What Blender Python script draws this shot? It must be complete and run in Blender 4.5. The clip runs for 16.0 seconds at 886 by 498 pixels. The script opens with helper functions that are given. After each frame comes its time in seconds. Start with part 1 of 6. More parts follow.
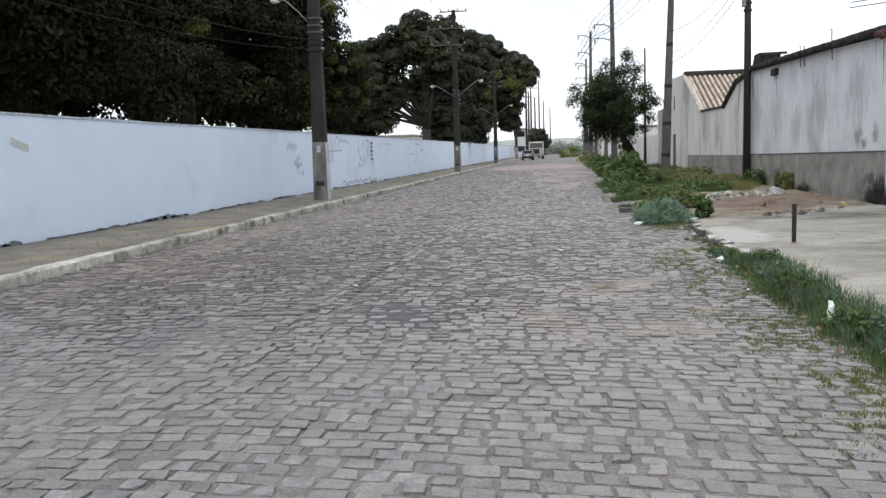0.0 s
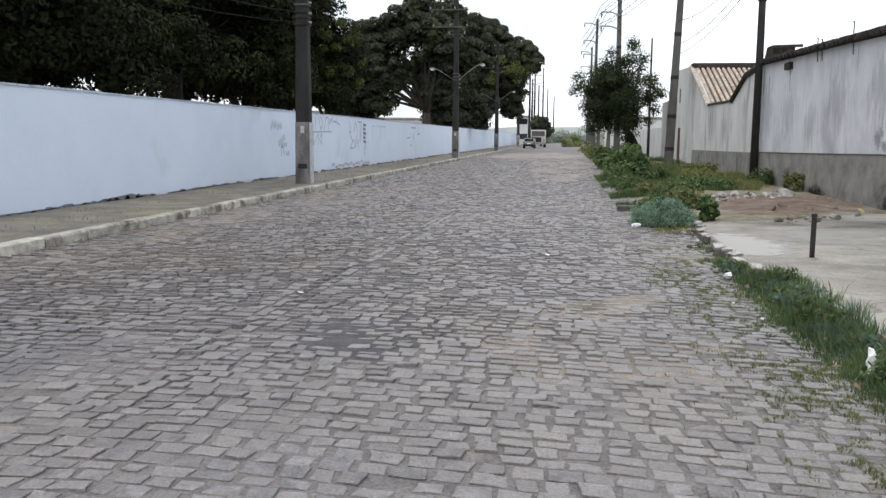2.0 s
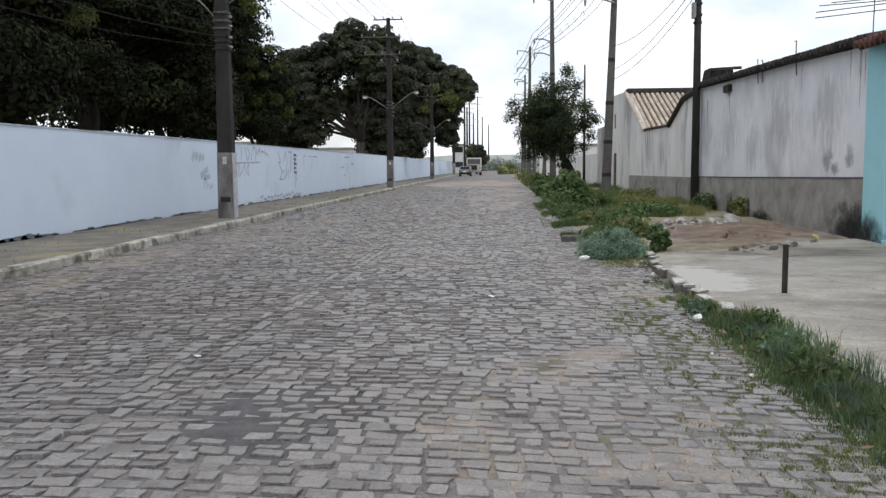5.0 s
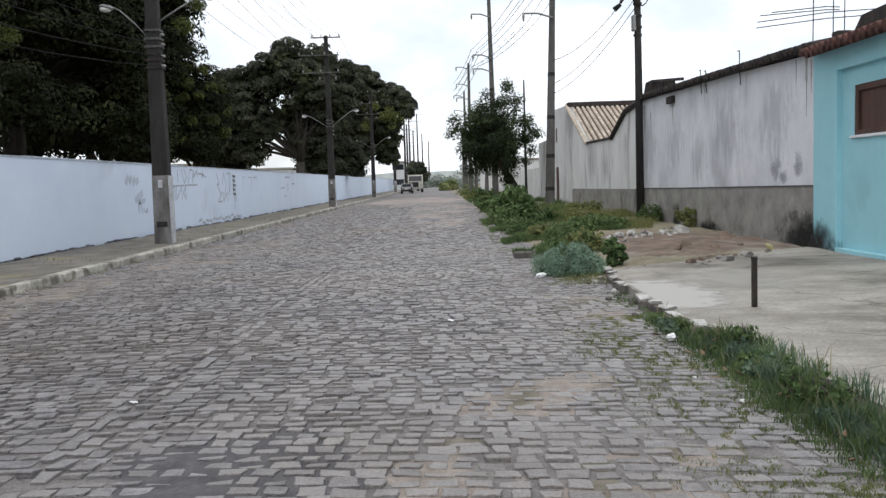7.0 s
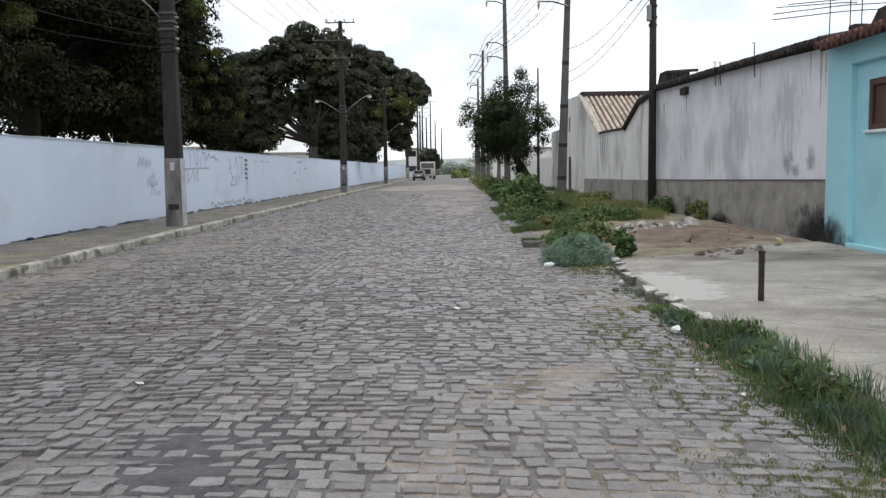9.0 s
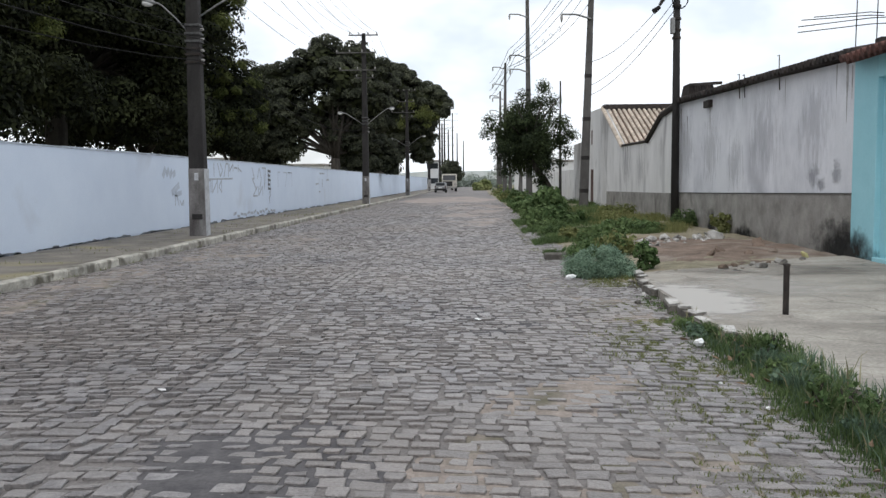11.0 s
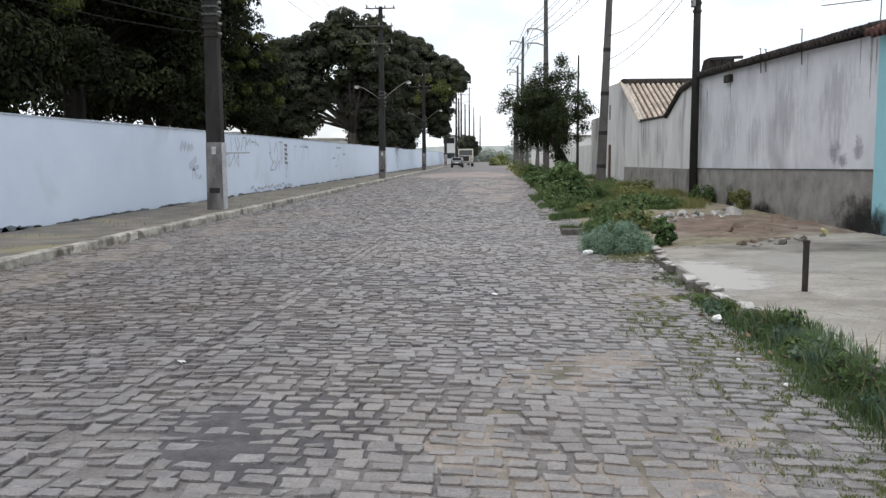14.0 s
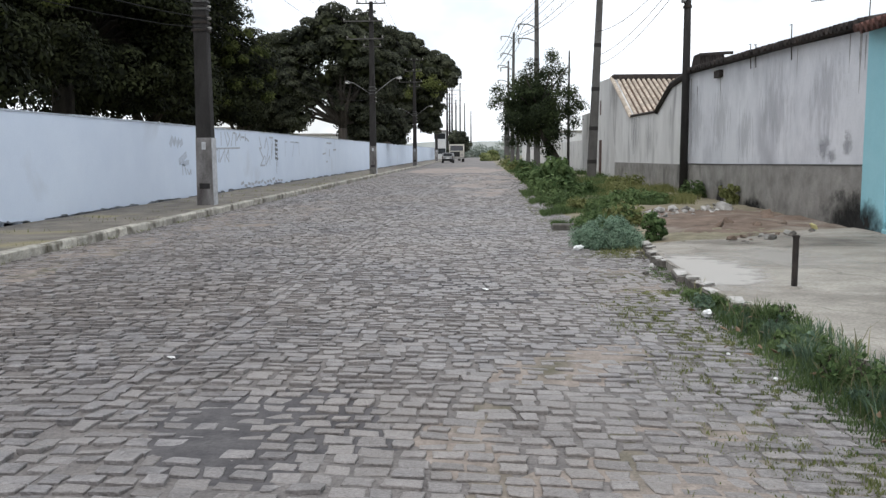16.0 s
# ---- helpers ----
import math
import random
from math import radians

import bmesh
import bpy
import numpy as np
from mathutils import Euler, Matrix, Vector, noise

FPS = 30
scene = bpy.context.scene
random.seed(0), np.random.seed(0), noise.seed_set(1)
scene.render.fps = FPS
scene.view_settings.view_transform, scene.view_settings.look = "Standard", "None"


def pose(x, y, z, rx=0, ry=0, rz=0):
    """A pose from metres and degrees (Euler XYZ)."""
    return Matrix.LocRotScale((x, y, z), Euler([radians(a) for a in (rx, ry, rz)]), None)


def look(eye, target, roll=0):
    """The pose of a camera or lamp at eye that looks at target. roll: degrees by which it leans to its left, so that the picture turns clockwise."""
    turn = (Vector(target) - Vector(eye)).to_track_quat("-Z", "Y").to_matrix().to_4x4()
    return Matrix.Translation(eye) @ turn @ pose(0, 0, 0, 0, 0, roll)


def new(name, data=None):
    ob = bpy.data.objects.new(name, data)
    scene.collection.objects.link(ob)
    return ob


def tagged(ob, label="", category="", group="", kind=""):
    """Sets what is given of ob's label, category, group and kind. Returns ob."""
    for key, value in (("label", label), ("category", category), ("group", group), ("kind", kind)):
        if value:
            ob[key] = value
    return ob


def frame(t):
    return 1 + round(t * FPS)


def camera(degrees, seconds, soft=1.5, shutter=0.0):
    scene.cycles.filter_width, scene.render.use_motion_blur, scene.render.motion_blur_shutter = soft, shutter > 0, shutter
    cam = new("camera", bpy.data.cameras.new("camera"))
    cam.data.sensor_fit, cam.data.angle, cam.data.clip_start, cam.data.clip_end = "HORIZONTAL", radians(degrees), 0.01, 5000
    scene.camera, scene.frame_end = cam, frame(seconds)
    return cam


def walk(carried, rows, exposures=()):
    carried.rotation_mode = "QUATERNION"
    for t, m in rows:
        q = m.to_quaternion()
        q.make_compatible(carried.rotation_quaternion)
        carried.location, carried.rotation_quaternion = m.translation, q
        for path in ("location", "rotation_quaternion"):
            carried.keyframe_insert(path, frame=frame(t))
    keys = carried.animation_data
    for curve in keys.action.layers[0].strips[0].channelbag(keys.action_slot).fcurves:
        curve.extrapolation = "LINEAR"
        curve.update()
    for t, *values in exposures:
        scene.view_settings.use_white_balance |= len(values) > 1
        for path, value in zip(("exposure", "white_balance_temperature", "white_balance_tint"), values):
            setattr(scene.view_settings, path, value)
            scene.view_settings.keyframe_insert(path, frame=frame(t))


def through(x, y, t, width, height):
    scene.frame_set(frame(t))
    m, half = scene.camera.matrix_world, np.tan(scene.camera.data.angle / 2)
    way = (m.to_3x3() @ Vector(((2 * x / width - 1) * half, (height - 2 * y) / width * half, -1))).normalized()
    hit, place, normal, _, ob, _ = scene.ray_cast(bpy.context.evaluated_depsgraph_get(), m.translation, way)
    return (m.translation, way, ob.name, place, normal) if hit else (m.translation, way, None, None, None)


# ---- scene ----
# ---- camera and walk ----
cam = camera(55.0, 16.0, soft=1.4)
METRES, EYE, TURN, TIP = 3.65, 1.5, 8.1, 0.2
ROWS = [
    (0.0, 0.0, 0.0, 0.0, -0.21, -6.67, 1.76),
    (0.5, 0.0257, 0.1059, 0.0097, 0.92, -6.87, 1.85),
    (1.0, 0.0323, 0.2192, 0.0075, 2.29, -8.06, 2.93),
    (1.5, 0.0668, 0.3245, 0.0082, 2.0, -7.27, 0.85),
    (2.0, 0.0998, 0.3967, 0.0094, -0.01, -7.7, -0.41),
    (2.5, 0.1012, 0.4709, 0.0116, -2.93, -5.73, -0.13),
    (3.0, 0.107, 0.5416, 0.0091, -4.29, -7.84, 0.81),
    (3.5, 0.117, 0.6169, 0.0055, -2.04, -4.33, -0.15),
    (4.0, 0.1277, 0.6673, 0.0054, -2.24, -5.2, 0.02),
    (4.2, 0.1311, 0.6834, 0.0054, -3.66, -5.79, 0.26),
    (6.3, 0.1092, 0.8898, 0.0101, -4.91, -5.7, 0.68),
    (6.5, 0.1092, 0.9038, 0.0101, -6.25, -5.56, 1.58),
    (7.0, 0.1027, 0.9124, 0.0093, -8.28, -4.72, 1.84),
    (7.5, 0.1051, 0.9069, 0.0084, -7.72, -5.15, 2.72),
    (8.0, 0.115, 0.9069, 0.0111, -8.53, -4.1, 1.75),
    (8.5, 0.1104, 0.9046, 0.0099, -7.32, -4.28, 1.28),
    (9.0, 0.1132, 0.9043, 0.0113, -7.44, -5.55, 0.84),
    (9.2, 0.1132, 0.9043, 0.0113, -7.28, -4.73, 1.03),
    (11.3, 0.1119, 0.9052, 0.0059, -5.93, -4.71, 0.46),
    (11.5, 0.1119, 0.9052, 0.0059, -6.2, -5.54, 0.5),
    (12.0, 0.1127, 0.9088, 0.0095, -7.07, -5.88, 0.33),
    (12.5, 0.1093, 0.9078, 0.0075, -5.86, -5.49, 0.2),
    (13.0, 0.1072, 0.9064, 0.0068, -4.51, -5.86, 0.08),
    (13.5, 0.1088, 0.906, 0.0052, -4.21, -5.85, -0.35),
    (14.0, 0.1086, 0.9059, 0.0049, -4.89, -6.38, 0.3),
    (14.5, 0.1092, 0.9038, 0.0046, -4.62, -5.2, 0.44),
    (15.0, 0.1087, 0.9058, 0.0077, -4.92, -5.59, 0.54),
    (15.5, 0.1085, 0.9064, 0.0043, -4.96, -5.88, 0.21),
    (16.0, 0.1095, 0.9084, 0.0036, -5.5, -6.68, 0.3),
]
EXPOSURES = [(0.0, 0.18), (1.0, 0.2), (2.0, 0.18), (2.5, 0.06), (3.0, 0.16), (3.5, 0.0), (4.0, -0.02), (6.5, 0.0), (7.0, 0.04), (7.5, 0.0), (8.0, -0.14), (8.5, -0.1), (9.0, 0.03), (11.5, -0.02), (12.5, 0.06), (14.0, 0.1), (15.5, 0.08), (16.0, 0.12)]
walk(cam, [(t, pose(0, 0, EYE, 0, 0, TURN) @ pose(METRES * x, METRES * y, METRES * z, 90 + pitch + TIP, roll, yaw)) for t, x, y, z, yaw, pitch, roll in ROWS], EXPOSURES)

# ---- light: bright hazy sky with thin cloud, weak wide sun ----
world = bpy.data.worlds.new("sky")
scene.world = world
world.use_nodes = True
wn, wl = world.node_tree.nodes, world.node_tree.links
wn.clear()
w_out = wn.new("ShaderNodeOutputWorld")
w_sky = wn.new("ShaderNodeTexSky")
w_sky.sky_type = "NISHITA"
w_sky.sun_disc = False
w_sky.sun_elevation, w_sky.sun_rotation = radians(55), radians(205)
w_sky.air_density, w_sky.dust_density = 1.0, 2.0
w_bg_sky = wn.new("ShaderNodeBackground")
w_bg_sky.inputs["Strength"].default_value = 0.14
w_bg_cloud = wn.new("ShaderNodeBackground")
w_bg_cloud.inputs["Color"].default_value = (0.945, 0.985, 1.04, 1)
w_bg_cloud.inputs["Strength"].default_value = 1.24
w_coord = wn.new("ShaderNodeTexCoord")
w_map = wn.new("ShaderNodeMapping")
w_map.inputs["Scale"].default_value = (1.6, 1.6, 3.0)
w_map.inputs["Location"].default_value = (0.35, 0.1, 0.2)
w_noise = wn.new("ShaderNodeTexNoise")
w_noise.inputs["Scale"].default_value = 1.6
w_noise.inputs["Detail"].default_value = 5
w_ramp = wn.new("ShaderNodeValToRGB")
w_ramp.color_ramp.elements[0].position, w_ramp.color_ramp.elements[0].color = 0.41, (0.58, 0.58, 0.58, 1)
w_ramp.color_ramp.elements[1].position, w_ramp.color_ramp.elements[1].color = 0.50, (1, 1, 1, 1)
w_mix = wn.new("ShaderNodeMixShader")
wl.new(w_coord.outputs["Generated"], w_map.inputs["Vector"])
wl.new(w_map.outputs["Vector"], w_noise.inputs["Vector"])
wl.new(w_noise.outputs["Fac"], w_ramp.inputs["Fac"])
wl.new(w_ramp.outputs["Color"], w_mix.inputs["Fac"])
wl.new(w_sky.outputs["Color"], w_bg_sky.inputs["Color"])
wl.new(w_bg_sky.outputs["Background"], w_mix.inputs[1])
wl.new(w_bg_cloud.outputs["Background"], w_mix.inputs[2])
wl.new(w_mix.outputs["Shader"], w_out.inputs["Surface"])
sun = new("sun", bpy.data.lights.new("sun", "SUN"))
sun.data.energy, sun.data.angle, sun.data.color = 0.7, radians(14), (1.0, 0.96, 0.9)
sun.matrix_world = look((-5, 9, 20), (0, 20, 0))

# ---- materials ----


def material(name, low, high, scale=6.0, rough=0.85, bump=0.3, fine=60.0, stain=None, stain_scale=0.7, stain_at=0.55,
             metal=0.0, stretch=(1, 1, 1), per_piece=0.0, spec=0.3, bump_dist=0.02, grit=0.22, cracks=0.0, tint=None, cast=None, cast_scale=0.22):
    """Noise between two colours at two scales, large stains, and fine relief; per_piece varies the value from piece to piece."""
    m = bpy.data.materials.new(name)
    m.use_nodes = True
    n, l = m.node_tree.nodes, m.node_tree.links
    bsdf = n["Principled BSDF"]
    bsdf.inputs["Roughness"].default_value = rough
    bsdf.inputs["Metallic"].default_value = metal
    bsdf.inputs["Specular IOR Level"].default_value = spec
    co = n.new("ShaderNodeTexCoord")
    geo = n.new("ShaderNodeNewGeometry")
    mp = n.new("ShaderNodeMapping")
    mp.inputs["Scale"].default_value = stretch
    l.new(geo.outputs["Position"], mp.inputs["Vector"])
    n1 = n.new("ShaderNodeTexNoise")
    n1.inputs["Scale"].default_value, n1.inputs["Detail"].default_value, n1.inputs["Roughness"].default_value = scale, 6, 0.65
    l.new(mp.outputs["Vector"], n1.inputs["Vector"])
    r1 = n.new("ShaderNodeValToRGB")
    r1.color_ramp.elements[0].position, r1.color_ramp.elements[1].position = 0.33, 0.68
    r1.color_ramp.elements[0].color, r1.color_ramp.elements[1].color = (*low, 1), (*high, 1)
    l.new(n1.outputs["Fac"], r1.inputs["Fac"])
    colour = r1.outputs["Color"]
    n2 = n.new("ShaderNodeTexNoise")
    n2.inputs["Scale"].default_value, n2.inputs["Detail"].default_value = fine, 4
    l.new(geo.outputs["Position"], n2.inputs["Vector"])
    grain = n.new("ShaderNodeMapRange")
    grain.inputs["From Min"].default_value, grain.inputs["From Max"].default_value = 0.25, 0.75
    grain.inputs["To Min"].default_value, grain.inputs["To Max"].default_value = 1 - grit, 1 + grit
    l.new(n2.outputs["Fac"], grain.inputs["Value"])
    value = grain.outputs["Result"]
    if per_piece:
        info = n.new("ShaderNodeObjectInfo")
        add = n.new("ShaderNodeMath")
        l.new(geo.outputs["Random Per Island"], add.inputs[0])
        l.new(info.outputs["Random"], add.inputs[1])
        fr = n.new("ShaderNodeMath")
        fr.operation = "FRACT"
        l.new(add.outputs[0], fr.inputs[0])
        pm = n.new("ShaderNodeMapRange")
        pm.inputs["To Min"].default_value, pm.inputs["To Max"].default_value = 1 - per_piece, 1 + per_piece
        l.new(fr.outputs[0], pm.inputs["Value"])
        if tint is not None:
            m7 = n.new("ShaderNodeMath")
            m7.operation = "MULTIPLY"
            l.new(fr.outputs[0], m7.inputs[0])
            m7.inputs[1].default_value = 37.7
            f7 = n.new("ShaderNodeMath")
            f7.operation = "FRACT"
            l.new(m7.outputs[0], f7.inputs[0])
            mt = n.new("ShaderNodeMix")
            mt.data_type = "RGBA"
            l.new(f7.outputs[0], mt.inputs["Factor"])
            l.new(colour, mt.inputs["A"])
            mt.inputs["B"].default_value = (*tint, 1)
            colour = mt.outputs["Result"]
        mul = n.new("ShaderNodeMath")
        mul.operation = "MULTIPLY"
        l.new(value, mul.inputs[0])
        l.new(pm.outputs["Result"], mul.inputs[1])
        value = mul.outputs[0]
    if stain is not None:
        n3 = n.new("ShaderNodeTexNoise")
        n3.inputs["Scale"].default_value, n3.inputs["Detail"].default_value, n3.inputs["Distortion"].default_value = stain_scale, 7, 0.6
        l.new(mp.outputs["Vector"], n3.inputs["Vector"])
        r3 = n.new("ShaderNodeMapRange")
        r3.inputs["From Min"].default_value, r3.inputs["From Max"].default_value = stain_at, stain_at + 0.16
        l.new(n3.outputs["Fac"], r3.inputs["Value"])
        mx = n.new("ShaderNodeMix")
        mx.data_type = "RGBA"
        l.new(r3.outputs["Result"], mx.inputs["Factor"])
        l.new(colour, mx.inputs["A"])
        mx.inputs["B"].default_value = (*stain, 1)
        colour = mx.outputs["Result"]
    if cast is not None:
        n4 = n.new("ShaderNodeTexNoise")
        n4.inputs["Scale"].default_value, n4.inputs["Detail"].default_value = cast_scale, 4
        l.new(geo.outputs["Position"], n4.inputs["Vector"])
        r4 = n.new("ShaderNodeMapRange")
        r4.inputs["From Min"].default_value, r4.inputs["From Max"].default_value = 0.42, 0.68
        r4.inputs["To Max"].default_value = 0.75
        l.new(n4.outputs["Fac"], r4.inputs["Value"])
        m4 = n.new("ShaderNodeMix")
        m4.data_type = "RGBA"
        l.new(r4.outputs["Result"], m4.inputs["Factor"])
        l.new(colour, m4.inputs["A"])
        m4.inputs["B"].default_value = (*cast, 1)
        colour = m4.outputs["Result"]
    if cracks:
        wob = n.new("ShaderNodeTexNoise")
        wob.inputs["Scale"].default_value = 1.7
        l.new(geo.outputs["Position"], wob.inputs["Vector"])
        ad = n.new("ShaderNodeVectorMath")
        ad.operation = "MULTIPLY_ADD"
        ad.inputs[1].default_value = (0.9, 0.9, 0.9)
        l.new(wob.outputs["Color"], ad.inputs[0])
        l.new(geo.outputs["Position"], ad.inputs[2])
        vo = n.new("ShaderNodeTexVoronoi")
        vo.feature = "DISTANCE_TO_EDGE"
        vo.inputs["Scale"].default_value = cracks
        l.new(ad.outputs["Vector"], vo.inputs["Vector"])
        cr = n.new("ShaderNodeMapRange")
        cr.inputs["From Max"].default_value = 0.014
        cr.inputs["To Min"].default_value = 0.62
        l.new(vo.outputs["Distance"], cr.inputs["Value"])
        cm = n.new("ShaderNodeMath")
        cm.operation = "MULTIPLY"
        l.new(value, cm.inputs[0])
        l.new(cr.outputs["Result"], cm.inputs[1])
        value = cm.outputs[0]
    sc = n.new("ShaderNodeVectorMath")
    sc.operation = "SCALE"
    l.new(colour, sc.inputs[0])
    l.new(value, sc.inputs["Scale"])
    l.new(sc.outputs["Vector"], bsdf.inputs["Base Color"])
    if bump:
        b = n.new("ShaderNodeBump")
        b.inputs["Strength"].default_value, b.inputs["Distance"].default_value = bump, bump_dist
        l.new(n2.outputs["Fac"], b.inputs["Height"])
        l.new(b.outputs["Normal"], bsdf.inputs["Normal"])
    return m


def leaf_material(name, dark, light, through=0.25):
    """Leaves that vary one by one and let a little light through; broad noise colours clumps as lit or shaded."""
    m = bpy.data.materials.new(name)
    m.use_nodes = True
    n, l = m.node_tree.nodes, m.node_tree.links
    bsdf = n["Principled BSDF"]
    bsdf.inputs["Roughness"].default_value = 0.7
    bsdf.inputs["Specular IOR Level"].default_value = 0.1
    geo = n.new("ShaderNodeNewGeometry")
    n1 = n.new("ShaderNodeTexNoise")
    n1.inputs["Scale"].default_value, n1.inputs["Detail"].default_value = 0.45, 3
    l.new(geo.outputs["Position"], n1.inputs["Vector"])
    add = n.new("ShaderNodeMath")
    add.operation = "MULTIPLY_ADD"
    l.new(geo.outputs["Random Per Island"], add.inputs[0])
    add.inputs[1].default_value = 0.4
    l.new(n1.outputs["Fac"], add.inputs[2])
    r1 = n.new("ShaderNodeValToRGB")
    r1.color_ramp.elements[0].position, r1.color_ramp.elements[1].position = 0.55, 1.0
    r1.color_ramp.elements[0].color, r1.color_ramp.elements[1].color = (*dark, 1), (*light, 1)
    l.new(add.outputs[0], r1.inputs["Fac"])
    l.new(r1.outputs["Color"], bsdf.inputs["Base Color"])
    if through:
        tr = n.new("ShaderNodeBsdfTranslucent")
        l.new(r1.outputs["Color"], tr.inputs["Color"])
        mx = n.new("ShaderNodeMixShader")
        mx.inputs["Fac"].default_value = through
        l.new(bsdf.outputs["BSDF"], mx.inputs[1])
        l.new(tr.outputs["BSDF"], mx.inputs[2])
        l.new(mx.outputs["Shader"], n["Material Output"].inputs["Surface"])
    return m


def smudge_material(name, colour, ragged=0.5, scale=9.0, most=0.9, stretch=(1, 1, 1), flat=False, soft=0.6):
    """Dirt with a ragged soft edge: solid in the middle of its patch, broken up and thinning outwards."""
    m = bpy.data.materials.new(name)
    m.use_nodes = True
    n, l = m.node_tree.nodes, m.node_tree.links
    bsdf = n["Principled BSDF"]
    bsdf.inputs["Base Color"].default_value = (*colour, 1)
    bsdf.inputs["Roughness"].default_value = 0.95
    bsdf.inputs["Specular IOR Level"].default_value = 0.1
    co = n.new("ShaderNodeTexCoord")
    geo = n.new("ShaderNodeNewGeometry")
    off = n.new("ShaderNodeVectorMath")
    off.operation = "MULTIPLY_ADD"
    off.inputs[1].default_value, off.inputs[2].default_value = ((2, 2, 0), (-1, -1, 0)) if flat else ((0, 2, 2), (0, -1, -1))
    l.new(co.outputs["Generated"], off.inputs[0])
    ln = n.new("ShaderNodeVectorMath")
    ln.operation = "LENGTH"
    l.new(off.outputs["Vector"], ln.inputs[0])
    mp = n.new("ShaderNodeMapping")
    mp.inputs["Scale"].default_value = stretch
    l.new(geo.outputs["Position"], mp.inputs["Vector"])
    ns = n.new("ShaderNodeTexNoise")
    ns.inputs["Scale"].default_value, ns.inputs["Detail"].default_value, ns.inputs["Roughness"].default_value = scale, 6, 0.7
    l.new(mp.outputs["Vector"], ns.inputs["Vector"])
    k = n.new("ShaderNodeMath")
    k.operation = "MULTIPLY_ADD"
    k.inputs[1].default_value = ragged * 4
    l.new(ns.outputs["Fac"], k.inputs[0])
    l.new(ln.outputs["Value"], k.inputs[2])
    r = n.new("ShaderNodeMapRange")
    r.inputs["From Min"].default_value, r.inputs["From Max"].default_value = 0.55 - soft / 2 + ragged * 2, 0.55 + soft / 2 + ragged * 2
    r.inputs["To Min"].default_value, r.inputs["To Max"].default_value = most, 0.0
    l.new(k.outputs[0], r.inputs["Value"])
    clear = n.new("ShaderNodeBsdfTransparent")
    mx = n.new("ShaderNodeMixShader")
    l.new(r.outputs["Result"], mx.inputs["Fac"])
    l.new(clear.outputs["BSDF"], mx.inputs[1])
    l.new(bsdf.outputs["BSDF"], mx.inputs[2])
    l.new(mx.outputs["Shader"], n["Material Output"].inputs["Surface"])
    return m


COBBLE = material("cobble_granite", (0.125, 0.119, 0.122), (0.30, 0.284, 0.284), 11, 0.42, 0.7, 60, (0.105, 0.10, 0.112), 0.5, 0.60, per_piece=0.19, spec=0.6, grit=0.28, cast=(0.235, 0.205, 0.182), tint=(0.235, 0.217, 0.208))
JOINT = material("joint_dirt", (0.13, 0.121, 0.118), (0.235, 0.216, 0.205), 5, 0.95, 0.7, 45, (0.10, 0.092, 0.088), 0.9, 0.58, grit=0.35)
TAR = material("dark_tar_fill", (0.065, 0.062, 0.066), (0.125, 0.118, 0.12), 6, 0.85, 0.5, 50)
SAND = material("road_sand", (0.26, 0.222, 0.20), (0.39, 0.335, 0.305), 3, 0.95, 0.5, 40, (0.25, 0.21, 0.18), 1.0, 0.55)
WASH = material("washed_grit", (0.21, 0.178, 0.155), (0.36, 0.308, 0.27), 7, 0.95, 0.6, 50, (0.13, 0.12, 0.085), 1.5, 0.5)
FAR_ROAD = material("far_cobbles", (0.12, 0.112, 0.11), (0.245, 0.228, 0.22), 3.5, 0.8, 0.7, 9, (0.30, 0.26, 0.22), 0.12, 0.56, stretch=(1, 1.6, 1))
WHITEWASH = material("whitewash", (0.635, 0.715, 0.84), (0.69, 0.77, 0.885), 0.6, 0.8, 0.12, 30, (0.56, 0.61, 0.69), 0.35, 0.60, grit=0.03)
COPING = material("whitewashed_coping", (0.30, 0.33, 0.37), (0.60, 0.66, 0.75), 2.5, 0.85, 0.3, 30)
DAMP = material("blue_black_mould", (0.07, 0.078, 0.09), (0.30, 0.33, 0.38), 9, 0.95, 0.5, 40)
# near-black colour for the painted shadow line above the plinth
LEDGE_SHADE = material("ledge_shade", (0.05, 0.052, 0.05), (0.13, 0.125, 0.115), 8, 0.95, 0.5, 40)
KERB = material("kerb_concrete", (0.28, 0.262, 0.225), (0.58, 0.555, 0.49), 5, 0.9, 0.5, 45, (0.13, 0.12, 0.095), 2.3, 0.52, per_piece=0.24)
PAVE = material("pavement_cement", (0.13, 0.118, 0.102), (0.245, 0.222, 0.19), 1.6, 0.92, 0.5, 35, (0.26, 0.23, 0.14), 0.8, 0.56)
POLE = material("pole_concrete", (0.022, 0.0205, 0.020), (0.044, 0.041, 0.040), 4, 0.9, 0.4, 40, (0.02, 0.019, 0.019), 1.2, 0.55, stretch=(1, 1, 0.3))
POLE_GREY = material("grey_pole_concrete", (0.075, 0.072, 0.070), (0.13, 0.125, 0.12), 3, 0.9, 0.4, 40, (0.07, 0.066, 0.062), 0.8, 0.55, stretch=(1, 1, 0.3))
POLE_PAINT = material("pole_limewash", (0.095, 0.088, 0.084), (0.29, 0.28, 0.275), 2.6, 0.85, 0.3, 40, (0.09, 0.08, 0.078), 1.5, 0.5, stretch=(1, 1, 0.35))
POLE_WHITE = material("fresh_limewash", (0.34, 0.35, 0.37), (0.60, 0.61, 0.63), 4, 0.85, 0.3, 40, (0.25, 0.24, 0.23), 1.8, 0.58)
